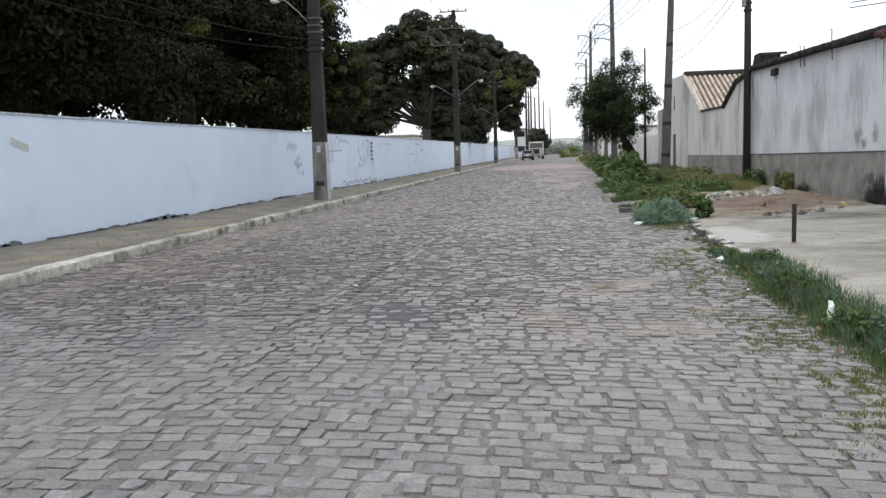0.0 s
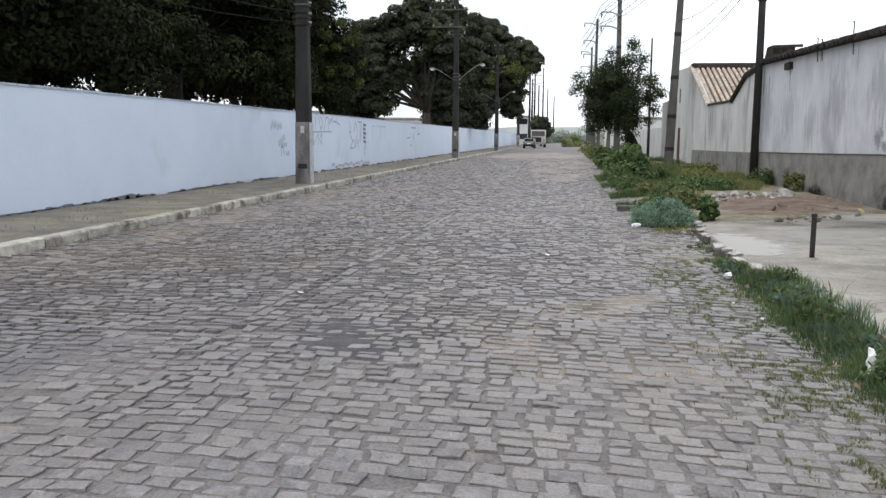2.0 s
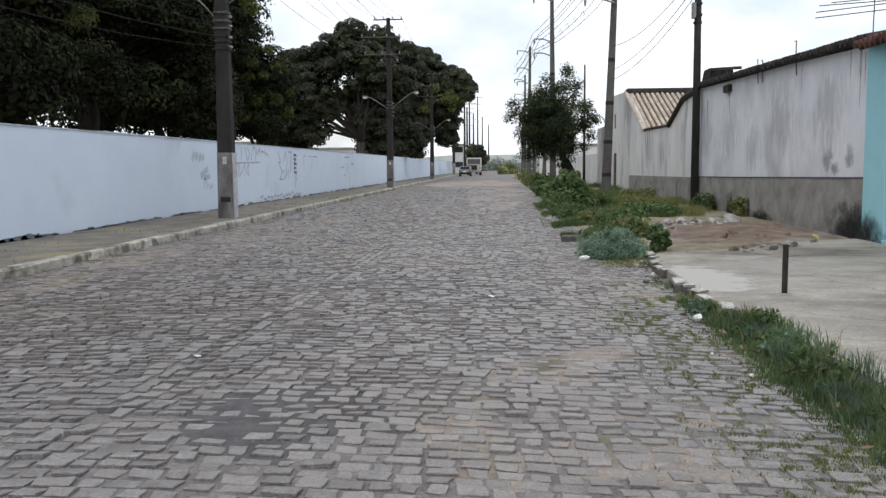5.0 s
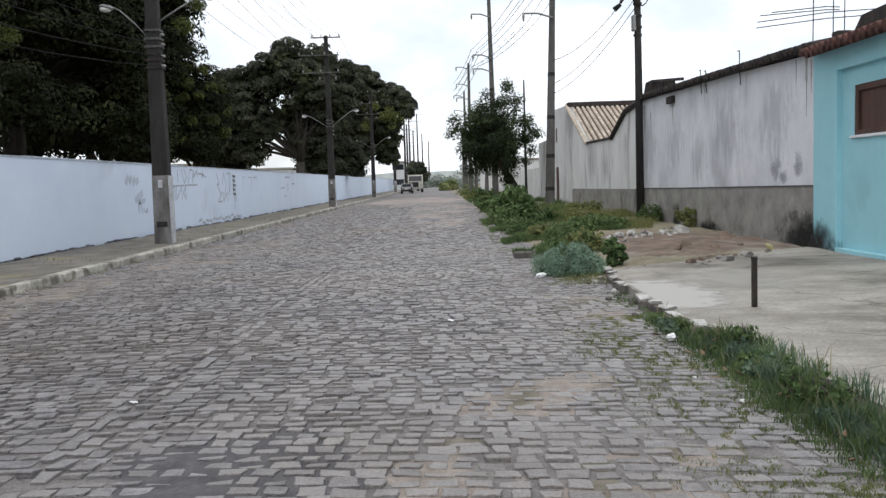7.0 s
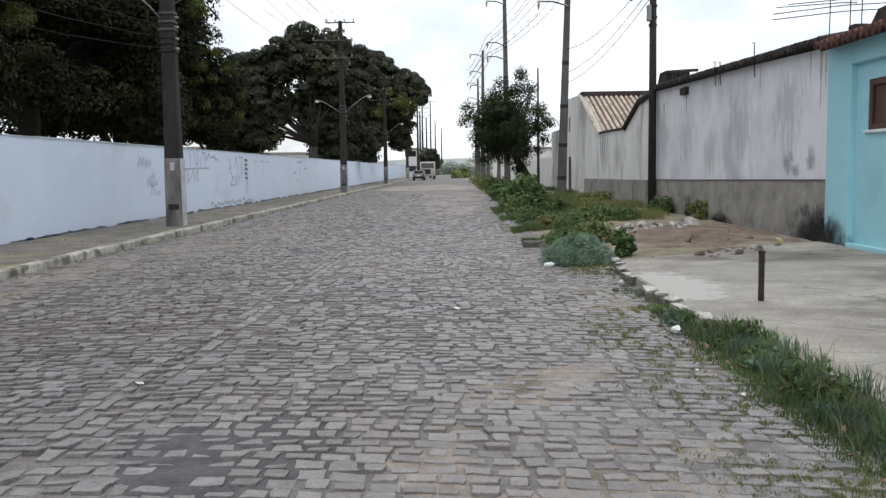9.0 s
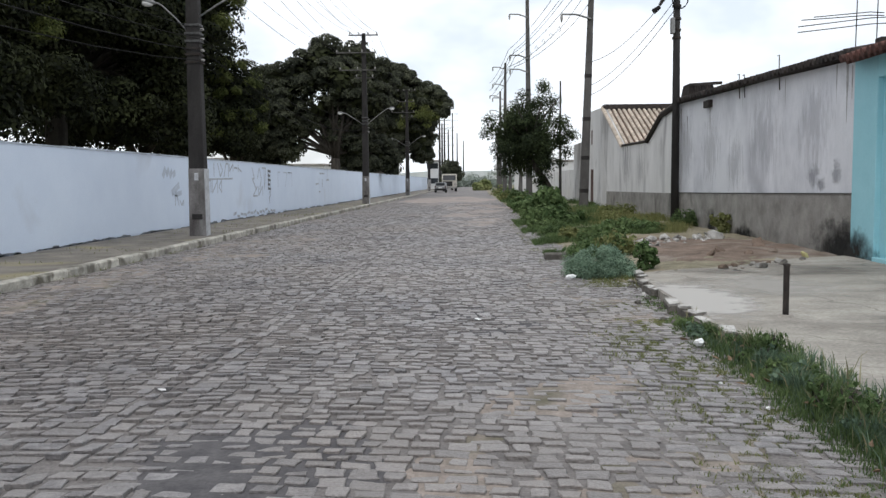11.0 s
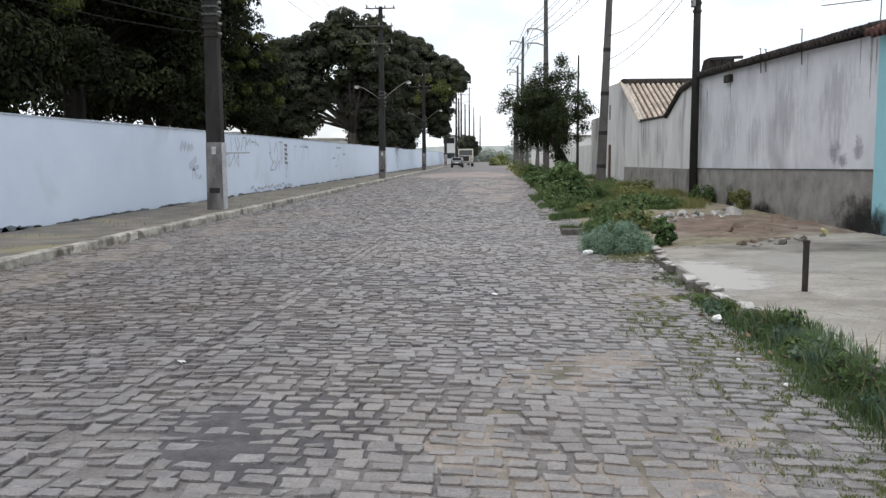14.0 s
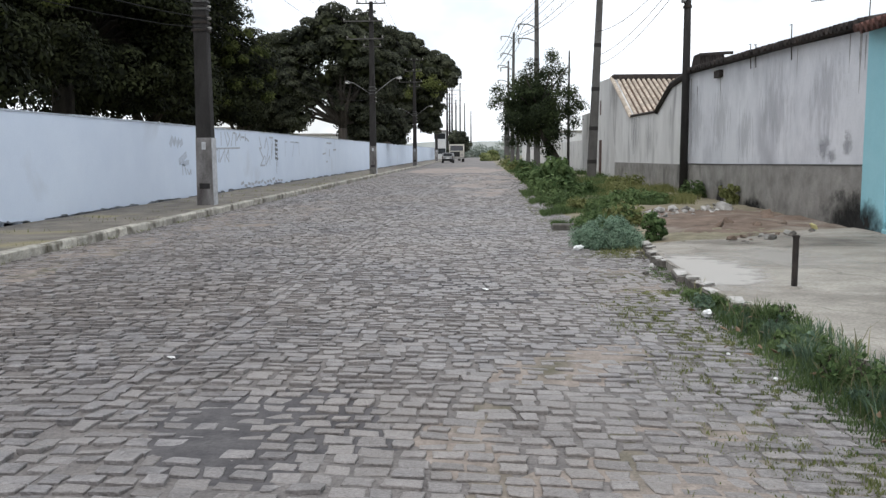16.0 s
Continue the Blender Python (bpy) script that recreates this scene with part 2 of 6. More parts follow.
WALL_OLD = material("weathered_plaster", (0.54, 0.55, 0.585), (0.76, 0.765, 0.80), 1.7, 0.88, 0.3, 30, (0.45, 0.455, 0.49), 0.55, 0.55, stretch=(1, 1, 0.6), grit=0.07, cast=(0.74, 0.75, 0.78), cast_scale=0.5)
PLINTH = material("cement_plinth", (0.20, 0.19, 0.178), (0.36, 0.345, 0.32), 1.8, 0.92, 0.4, 35, (0.14, 0.135, 0.125), 0.9, 0.55)
WALL_WHITE = material("white_plaster", (0.60, 0.595, 0.585), (0.74, 0.735, 0.725), 1.0, 0.85, 0.2, 30, (0.36, 0.355, 0.35), 0.7, 0.56, stretch=(1, 1, 0.4), grit=0.06)
BLUE = material("turquoise_paint", (0.29, 0.57, 0.64), (0.34, 0.62, 0.69), 1.2, 0.7, 0.12, 30, (0.27, 0.52, 0.58), 0.9, 0.62, grit=0.03)
TILE_DARK = material("blackened_clay", (0.018, 0.0165, 0.016), (0.06, 0.048, 0.043), 5, 0.9, 0.5, 40, per_piece=0.3)
TILE_RED = material("red_clay", (0.06, 0.034, 0.029), (0.15, 0.07, 0.056), 6, 0.85, 0.4, 40, (0.09, 0.05, 0.045), 2, 0.55, per_piece=0.3)
TILE_CHANNEL = material("channel_clay", (0.10, 0.065, 0.05), (0.24, 0.16, 0.125), 3, 0.9, 0.4, 40)
TILE_PALE = material("pale_clay", (0.46, 0.385, 0.31), (0.64, 0.56, 0.47), 5, 0.85, 0.4, 40, (0.35, 0.25, 0.18), 2, 0.6, per_piece=0.2)
WOOD = material("brown_wood", (0.055, 0.028, 0.02), (0.11, 0.055, 0.04), 6, 0.6, 0.3, 60, stretch=(1, 1, 0.2))
CEMENT = material("cement_apron", (0.26, 0.238, 0.208), (0.435, 0.402, 0.355), 1.3, 0.9, 0.35, 30, (0.19, 0.172, 0.152), 0.7, 0.54, cracks=0.45, stretch=(0.8, 1.1, 1))
# pale cement for the caps that paint the kerb lumps' tops as lit
LUMP_TOP = material("lit_lump_top", (0.46, 0.44, 0.42), (0.60, 0.58, 0.555), 2, 0.9, 0.3, 30, (0.35, 0.33, 0.30), 1.6, 0.47)
SOIL = material("bare_soil", (0.11, 0.08, 0.062), (0.25, 0.185, 0.145), 2.4, 0.95, 0.7, 25, (0.30, 0.265, 0.225), 0.8, 0.52)
DEAD_LEAF = material("dead_leaf_brown", (0.12, 0.08, 0.05), (0.22, 0.15, 0.095), 20, 0.8, 0)
TURF = material("turf_soil", (0.16, 0.145, 0.095), (0.33, 0.29, 0.21), 2.4, 0.95, 0.7, 25, (0.25, 0.2, 0.14), 0.9, 0.55)
FIELD = material("far_ground", (0.14, 0.14, 0.08), (0.25, 0.22, 0.15), 0.2, 0.95, 0.2, 4)
GRASS = leaf_material("grass_blades", (0.07, 0.11, 0.045), (0.22, 0.295, 0.125), 0.4)
GRASS_JOINT = leaf_material("joint_weeds", (0.13, 0.15, 0.06), (0.29, 0.30, 0.13), 0.3)
GRASS_BLUE = leaf_material("bluish_grass", (0.08, 0.125, 0.085), (0.22, 0.30, 0.205), 0.4)
GRASS_PALE = leaf_material("pale_bluish_grass", (0.18, 0.27, 0.19), (0.38, 0.50, 0.37), 0.35)
GRASS_STRAW = leaf_material("straw_stalks", (0.18, 0.17, 0.10), (0.34, 0.31, 0.19), 0.2)
GRASS_DRY = leaf_material("dry_grass", (0.14, 0.16, 0.06), (0.29, 0.29, 0.13), 0.35)
# mango green taken near black, with the crowns' deep shade in the colour
LEAF_DARK = leaf_material("shaded_leaves", (0.006, 0.008, 0.004), (0.042, 0.049, 0.020), 0.05)
# lit copy of the crown greens: sunlight on outer clumps put into the colour
LEAF_EDGE = leaf_material("lit_leaves", (0.045, 0.058, 0.018), (0.21, 0.235, 0.08), 0.3)
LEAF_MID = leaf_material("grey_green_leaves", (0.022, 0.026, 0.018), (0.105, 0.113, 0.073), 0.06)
LEAF_TREE = leaf_material("street_tree_leaves", (0.016, 0.024, 0.012), (0.075, 0.10, 0.042), 0.12)
LEAF_BRIGHT = leaf_material("bright_yellow_leaves", (0.14, 0.17, 0.07), (0.33, 0.35, 0.16), 0.3)
# distance haze is put into this pale leaf colour
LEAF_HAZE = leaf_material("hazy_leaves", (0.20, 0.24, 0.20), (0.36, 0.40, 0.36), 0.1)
LEAF_BUSH = leaf_material("broad_leaves", (0.055, 0.095, 0.036), (0.21, 0.29, 0.12), 0.35)
BARK = material("bark", (0.03, 0.026, 0.022), (0.08, 0.07, 0.06), 6, 0.95, 0.8, 25, stretch=(1, 1, 0.25))
IRON = material("rusted_iron", (0.022, 0.02, 0.019), (0.06, 0.048, 0.042), 9, 0.75, 0.3, 60, metal=0.3)
STEEL = material("galvanised_steel", (0.20, 0.20, 0.20), (0.33, 0.33, 0.33), 9, 0.6, 0.1, 60, metal=0.4)
BAND = material("weathered_band", (0.07, 0.07, 0.07), (0.14, 0.14, 0.14), 9, 0.7, 0.1, 60, metal=0.3)
CABLE = material("cable_sheath", (0.012, 0.012, 0.012), (0.03, 0.03, 0.03), 9, 0.85, 0, spec=0.05)
CERAMIC = material("insulator", (0.22, 0.21, 0.20), (0.36, 0.35, 0.33), 9, 0.3, 0)
LAMP_GLASS = material("lamp_diffuser", (0.75, 0.75, 0.74), (0.85, 0.85, 0.84), 3, 0.3, 0)
BROKEN = material("broken_concrete", (0.07, 0.064, 0.058), (0.19, 0.175, 0.155), 8, 0.95, 0.7, 40, per_piece=0.2)
RUBBLE = material("rubble", (0.32, 0.31, 0.295), (0.58, 0.565, 0.54), 4, 0.92, 0.5, 40, per_piece=0.25)
PLASTIC = material("white_plastic", (0.74, 0.74, 0.73), (0.85, 0.85, 0.84), 5, 0.4, 0.1, 30)
SCRAWL = material("sprayed_grey_paint", (0.34, 0.37, 0.42), (0.50, 0.54, 0.60), 6, 0.85, 0)
SCRAWL_PALE = material("rubbed_grey_paint", (0.44, 0.49, 0.57), (0.55, 0.61, 0.70), 6, 0.85, 0)
SCRAWL_DARK = material("sprayed_dark_paint", (0.10, 0.11, 0.12), (0.22, 0.23, 0.25), 6, 0.85, 0)
CAR_PAINT = material("car_paint", (0.15, 0.155, 0.16), (0.18, 0.185, 0.19), 3, 0.35, 0, spec=0.5)
TRUCK_PAINT = material("truck_paint", (0.42, 0.39, 0.34), (0.56, 0.53, 0.47), 2, 0.6, 0.1, 30)
RUBBER = material("tyre_rubber", (0.015, 0.015, 0.015), (0.035, 0.035, 0.035), 9, 0.8, 0.2)
DARK_GLASS = material("dark_glass", (0.02, 0.022, 0.025), (0.03, 0.033, 0.036), 3, 0.08, 0, spec=0.6)
# pale grey in place of green: the horizon's haze painted as colour
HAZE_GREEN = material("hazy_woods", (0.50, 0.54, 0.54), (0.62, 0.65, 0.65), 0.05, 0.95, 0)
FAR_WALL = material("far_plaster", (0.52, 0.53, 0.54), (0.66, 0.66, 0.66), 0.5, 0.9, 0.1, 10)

# ---- builders ----


def mesh_from(name, verts, faces, mat):
    me = bpy.data.meshes.new(name)
    me.from_pydata(verts, [], faces)
    me.update()
    me.materials.append(mat)
    return me


def part(name, bm, mat, parent=None, label="", smooth=False):
    """Links a bmesh as one mesh object, under a thing or part if one is given."""
    me = bpy.data.meshes.new(name)
    bmesh.ops.recalc_face_normals(bm, faces=bm.faces)
    if smooth:
        for f in bm.faces:
            f.smooth = True
    bm.to_mesh(me)
    bm.free()
    me.materials.append(mat)
    ob = new(name, me)
    if parent is not None:
        ob.parent = parent
        ob.matrix_parent_inverse = parent.matrix_basis.inverted()
    if label:
        ob["label"] = label
    return ob


def thing(name, x, y, z, label, category, group="", kind=""):
    ob = new(name)
    ob.empty_display_size = 0.2
    ob.matrix_basis = pose(x, y, z)
    return tagged(ob, label, category, group, kind)


def box(bm, lo, hi, bevel=0.0, m=None):
    v = [bm.verts.new((x, y, z)) for z in (lo[2], hi[2]) for x, y in ((lo[0], lo[1]), (hi[0], lo[1]), (hi[0], hi[1]), (lo[0], hi[1]))]
    fs = [bm.faces.new([v[i] for i in q]) for q in ((3, 2, 1, 0), (4, 5, 6, 7), (0, 1, 5, 4), (1, 2, 6, 5), (2, 3, 7, 6), (3, 0, 4, 7))]
    if bevel:
        es = list({e for f in fs for e in f.edges})
        bmesh.ops.bevel(bm, geom=es, offset=bevel, segments=1, affect="EDGES")
    if m is not None:
        bmesh.ops.transform(bm, matrix=m, verts=v)
    return bm


def boxed(lo, hi, bevel=0.0):
    return box(bmesh.new(), lo, hi, bevel)


def tube(bm, pts, radii, seg=8, cap=True):
    """A tapered tube along points."""
    rings = []
    n = len(pts)
    for i, p in enumerate(pts):
        p = Vector(p)
        a, b = Vector(pts[max(0, i - 1)]), Vector(pts[min(n - 1, i + 1)])
        d = (b - a).normalized()
        up = Vector((0, 0, 1)) if abs(d.z) < 0.9 else Vector((1, 0, 0))
        s = d.cross(up).normalized()
        q = s.cross(d)
        r = radii[i] if isinstance(radii, (list, tuple)) else radii
        rings.append([bm.verts.new(p + r * (math.cos(k * 2 * math.pi / seg) * s + math.sin(k * 2 * math.pi / seg) * q)) for k in range(seg)])
    for a, b in zip(rings, rings[1:]):
        for k in range(seg):
            bm.faces.new((a[k], a[(k + 1) % seg], b[(k + 1) % seg], b[k]))
    if cap:
        bm.faces.new(rings[0][::-1])
        bm.faces.new(rings[-1])
    return bm


def prism(bm, outline, x0, x1):
    """An outline in (y, z) made solid from x0 to x1."""
    a = [bm.verts.new((x0, y, z)) for y, z in outline]
    b = [bm.verts.new((x1, y, z)) for y, z in outline]
    n = len(outline)
    bm.faces.new(a)
    bm.faces.new(b[::-1])
    for i in range(n):
        bm.faces.new((a[i], b[i], b[(i + 1) % n], a[(i + 1) % n]))
    return bm


def leaf_cloud(name, centres, radii, count, size, mat, parent, rng, flat=0.75, label="", droop=0.35, broad=0.19, gaps=(), core=0.5):
    """Many single leaves on and in the given clumps, joined in one mesh."""
    centres, radii = np.asarray(centres, float), np.asarray(radii, float)
    w = radii ** 2
    which = rng.choice(len(centres), count, p=w / w.sum())
    d = rng.normal(size=(count, 3))
    d /= np.linalg.norm(d, axis=1)[:, None]
    rad = radii[which] * (core + (1.02 + 0.3 * (0.5 - core) - core) * rng.random(count) ** 0.5)
    p = centres[which] + d * rad[:, None] * np.array([1, 1, flat])
    for gx, gz, gr in gaps:
        keep = (np.hypot(p[:, 0] - gx, p[:, 2] - gz) > gr * (0.6 + 0.5 * rng.random(count))) | (rng.random(count) < 0.08)
        p, d = p[keep], d[keep]
        count = len(p)
    nrm = d + np.array([0, 0, 0.4]) + rng.normal(scale=0.34, size=(count, 3))
    nrm /= np.linalg.norm(nrm, axis=1)[:, None]
    a = rng.normal(size=(count, 3))
    a[:, 2] -= droop * 2
    a -= nrm * (a * nrm).sum(1)[:, None]
    a /= np.linalg.norm(a, axis=1)[:, None] + 1e-6
    b = np.cross(nrm, a)
    ln = size * (0.6 + 0.8 * rng.random(count))[:, None]
    wd = ln * broad
    v = np.stack([p - a * ln * 0.5, p + b * wd, p + a * ln * 0.5, p - b * wd], 1).reshape(-1, 3)
    me = bpy.data.meshes.new(name)
    me.vertices.add(count * 4)
    me.vertices.foreach_set("co", v.ravel())
    me.loops.add(count * 4)
    me.loops.foreach_set("vertex_index", np.arange(count * 4))
    me.polygons.add(count)
    me.polygons.foreach_set("loop_start", np.arange(count) * 4)
    me.update(calc_edges=True)
    me.materials.append(mat)
    ob = new(name, me)
    ob.parent = parent
    ob.matrix_parent_inverse = parent.matrix_basis.inverted()
    if label:
        ob["label"] = label
    return ob


def clumps(rng, centre, rx, ry, rz, n, r, low=-0.6, shell=0.55):
    """Clump centres through an uneven crown, thicker towards its outside."""
    out, rad = [], []
    while len(out) < n:
        d = rng.normal(size=3)
        d /= np.linalg.norm(d)
        if d[2] < low:
            continue
        k = shell + (1 - shell) * rng.random() ** 0.7
        bump = 1 + 0.13 * math.sin(3 * math.atan2(d[1], d[0]) + centre[0]) + 0.1 * math.sin(5 * d[2] + centre[1])
        out.append((centre[0] + d[0] * rx * k * bump, centre[1] + d[1] * ry * k * bump, centre[2] + d[2] * rz * k * bump))
        rad.append(r * (0.65 + 0.7 * rng.random()))
    return out, rad


def limbs(base, top, spread, n, r, rng, lean=(0, 0)):
    """A tapered, slightly bent trunk with forking limbs."""
    bm = bmesh.new()
    x, y, z = base
    fork = z + (top - z) * 0.32
    fx, fy = x + lean[0], y + lean[1]
    tube(bm, [(x, y, z - 0.1), (x + lean[0] * 0.3 + 0.05, y + lean[1] * 0.3, z + (fork - z) * 0.4), (fx, fy, fork)], [r * 1.3, r * 0.95, r * 0.85], 9)
    for i in range(n):
        a = 2 * math.pi * (i + rng.random() * 0.6) / n
        s = spread * (0.55 + 0.45 * rng.random())
        zt = fork + (top - fork) * (0.55 + 0.4 * rng.random())
        p1 = (fx + math.cos(a) * s * 0.4, fy + math.sin(a) * s * 0.4, fork + (zt - fork) * 0.45)
        p2 = (fx + math.cos(a) * s, fy + math.sin(a) * s, zt)
        tube(bm, [(fx, fy, fork - 0.15), p1, p2], [r * 0.6, r * 0.38, r * 0.1], 6)
        for q in range(2):
            b = a + (rng.random() - 0.5) * 1.8
            p3 = (p1[0] + math.cos(b) * s * 0.5, p1[1] + math.sin(b) * s * 0.5, p1[2] + (zt - p1[2]) * (0.3 + 0.6 * rng.random()))
            tube(bm, [p1, p3], [r * 0.3, r * 0.06], 5)
    return bm


def grass_mesh(name, spots, mat, label, rng, kind="stuff", parent=None):
    """Bent blades standing at spots of (x, y, z, height)."""
    s = np.asarray(spots, float)
    n = len(s)
    a = rng.random(n) * 2 * math.pi
    side = np.stack([np.cos(a), np.sin(a), np.zeros(n)], 1)
    lean = rng.normal(scale=0.28, size=(n, 3))
    lean[:, 2] = 0
    h = s[:, 3:4]
    w = (0.0018 + 0.0036 * rng.random(n))[:, None] * (1 + h + 0.02 * np.maximum(0, s[:, 1:2] - 10))
    p = s[:, :3]
    up = np.array([[0, 0, 1.0]])
    mid = p + up * h * 0.55 + lean * h * 0.35
    tip = p + up * h * (0.9 + 0.1 * rng.random((n, 1))) + lean * h * 1.1
    v = np.stack([p - side * w, p + side * w, mid + side * w * 0.8, mid - side * w * 0.8, tip], 1).reshape(-1, 3)
    base = np.arange(n)[:, None] * 5
    loops = np.concatenate([base + [0, 1, 2, 3], base + [3, 2, 4]], 1).ravel()
    starts = (np.arange(n)[:, None] * 7 + [0, 4]).ravel()
    me = bpy.data.meshes.new(name)
    me.vertices.add(n * 5)
    me.vertices.foreach_set("co", v.ravel())
    me.loops.add(n * 7)
    me.loops.foreach_set("vertex_index", loops)
    me.polygons.add(n * 2)
    me.polygons.foreach_set("loop_start", starts)
    me.update(calc_edges=True)
    me.materials.append(mat)
    ob = new(name, me)
    return tagged(ob, label, "grass", kind=kind)

# ---- ground, road, pavement ----
rng = np.random.default_rng(7)


def grid(name, x0, x1, nx, y0, y1, ny, height, mat, label, category):
    xs, ys = np.linspace(x0, x1, nx), np.linspace(y0, y1, ny)
    v = [(x, y, height(x, y)) for y in ys for x in xs]
    f = [(j * nx + i, j * nx + i + 1, (j + 1) * nx + i + 1, (j + 1) * nx + i) for j in range(ny - 1) for i in range(nx - 1)]
    me = mesh_from(name, v, f, mat)
    for p in me.polygons:
        p.use_smooth = True
    return tagged(new(name, me), label, category, kind="structure")


def far_rise(x, y):
    d = math.hypot(x, y - 100)
    return -0.12 + 6.0 * max(0.0, (d - 700) / 2300)


grid("ground", -3000, 3000, 41, -1500, 4500, 41, far_rise, FIELD, "sandy open ground with sparse growth", "ground")
def bed_height(x, y):
    """Dirt between the setts: deeper on the left, washed full of sand on the right."""
    wash = min(1.0, max(0.0, (x + 0.3) / 1.4)) * (0.5 + 0.5 * noise.noise((x * 0.35, y * 0.25, 12)))
    left = min(1.0, max(0.0, (-x - 2.2) / 1.5)) * min(1.0, max(0.0, (y - 6.5) / 2))
    return -0.001 - 0.008 * left + 0.006 * wash + 0.011 * noise.noise((x * 1.1, y * 0.9, 0)) + 0.005 * noise.noise((x * 4, y * 4, 6))


road = grid("road", -6.8, 2.6, 110, -12, 66, 740, bed_height, JOINT,
            "cobbled street of purplish grey granite setts", "road")
grid("road_far", -6.8, 3.2, 16, 66, 330, 120, lambda x, y: -0.004 + 0.012 * noise.noise((x * 0.5, y * 0.3, 3)), FAR_ROAD,
     "distant stretch of the cobbled street", "road")
grid("pavement", -9.3, -6.9, 8, -12, 260, 200, lambda x, y: 0.135 + 0.02 * noise.noise((x * 0.7, y * 0.5, 9)), PAVE,
     "narrow cracked cement pavement beside the white wall", "pavement")


def verge_height(x, y):
    k = min(1.0, max(0.0, (x - 1.5) / 2.0))
    if y < 16.2 + (x - 2.4) * 0.62:
        k *= 0.25
    return -0.03 + 0.16 * k + 0.035 * noise.noise((x * 0.9, y * 0.7, 5)) * k + 0.03 * noise.noise((x * 3, y * 3, 2)) * k


grid("verge", 1.5, 6.65, 40, 15.0, 150, 320, verge_height, TURF, "rough unpaved verge with weeds and litter", "verge")


def row_bend(x):
    """How far a course of setts strays along the street, as it crosses it."""
    if x < -1.9:
        return 0.03 * (x + 1.9)
    return -0.07 * (x + 1.9) - 0.012 * (x + 1.9) ** 2


def right_edge(y):
    if y < 20:
        return 2.15 + 0.1 * math.sin(y * 0.9)
    return 1.75 + 0.15 * math.sin(y * 0.6)


def sett(x0, x1, y0, y1, rnd, bend=True):
    """One worn sett: uneven eight-sided top, rounded shoulder, sides that draw in towards the bed."""
    g, gy = 0.009 + 0.017 * rnd.random(), 0.007 + 0.010 * rnd.random()
    slip = (rnd.random() - 0.5) * 0.006
    y0, y1 = y0 + slip, y1 + slip
    jit = lambda k=0.018: (rnd.random() - 0.5) * k
    c = [(x0 + g + jit(0.03), y0 + gy + jit()), (x1 - g + jit(0.03), y0 + gy + jit()), (x1 - g + jit(0.03), y1 - gy + jit()), (x0 + g + jit(0.03), y1 - gy + jit())]
    ring = []
    for i in range(4):
        (xa, ya), (xb, yb) = c[i], c[(i + 1) % 4]
        f = 0.3 + 0.4 * rnd.random()
        ring += [(xa, ya), (xa + (xb - xa) * f + jit(0.018), ya + (yb - ya) * f + jit(0.02))]
    if bend:
        ring = [(x, y + row_bend(x)) for x, y in ring]
    cx, cy = sum(p[0] for p in ring) / 8, sum(p[1] for p in ring) / 8
    rough = min(1.0, max(0.0, 0.6 - cx * 0.2)) * min(1.0, max(0.0, (cy - 5.5) / 2.5)) * min(1.0, max(0.15, (19 - cy) / 7))
    h = 0.004 + (0.008 + 0.010 * rough) * rnd.random() + (0.008 if rnd.random() < 0.08 else 0) + 0.008 * noise.noise((cx * 0.9, cy * 0.9, 0))
    tx, ty = (rnd.random() - 0.5) * 0.08, (rnd.random() - 0.6 - 0.25 * rough) * (0.12 + 0.16 * rough)
    z = lambda x, y: h + (x - cx) * tx + (y - cy) * ty
    top = [(cx + (x - cx) * 0.93, cy + (y - cy) * 0.9, z(x, y)) for x, y in ring]
    mid = [(x, y, z(x, y) - 0.004) for x, y in ring]
    low = [(cx + (x - cx) * 0.84, cy + (y - cy) * 0.78, -0.05) for x, y in ring]
    return top + mid + low


def guide(y):
    """The line of setts laid lengthwise drifts a little across the street."""
    return -2.1 - 0.024 * max(0.0, 18 - y)


def missing(x, y):
    """Sunken spots where setts are gone."""
    return any(abs(x - gx) < wx and abs(y - gy - s * (x - gx)) < wy for gx, gy, wx, wy, s in ((-3.05, 6.05, 0.42, 0.05, 0.1), (-2.05, 3.95, 0.16, 0.09, 0.5), (-2.45, 4.6, 0.3, 0.05, 0.45), (0.62, 9.6, 0.4, 0.04, -0.2), (-3.6, 11.4, 0.4, 0.05, 0.0)))


SETT_FACES = [tuple(range(8))] + [(a + i, a + 8 + i, a + 8 + (i + 1) % 8, a + (i + 1) % 8) for a in (0, 8) for i in range(8)]
rnd = random.Random(11)
near, rest = [], []
y = 2.6
while y < 66:
    pitch = 0.116 + 0.028 * rnd.random()
    for a, b in (((-6.72, guide(y) - 0.125), (guide(y) + 0.125, 9)) if y > 7.6 else ((-6.72, 9),)):
        x = a - (0.1 * rnd.random() if a < -5 else 0.0)
        while True:
            w = 0.13 + 0.085 * rnd.random()
            stop = min(b, right_edge(y) + 0.12 * rnd.random())
            if x > stop - 0.08:
                break
            if b < 0 and b - (x + w) < 0.1:
                w = b - x
            if rnd.random() > 0.012 and not missing(x + w / 2, y + row_bend(x + w / 2) + pitch / 2):
                s = sett(x, x + w, y, y + pitch, rnd)
                (near if 6.6 < y < 7.55 and x > -5.2 else rest).append(s)
            x += w
    y += pitch
# the guide line of setts laid lengthwise
for dx in (-0.125, 0.0):
    y = 7.75 + (0.1 if dx < 0 else 0)
    while y < 66:
        w = 0.17 + 0.1 * rnd.random()
        rest.append(sett(guide(y) + dx, guide(y) + dx + 0.125, y, y + w, rnd, False))
        y += w
rv, rf = [], []
for s in rest:
    k = len(rv)
    rv += s
    rf += [tuple(k + i for i in f) for f in SETT_FACES]
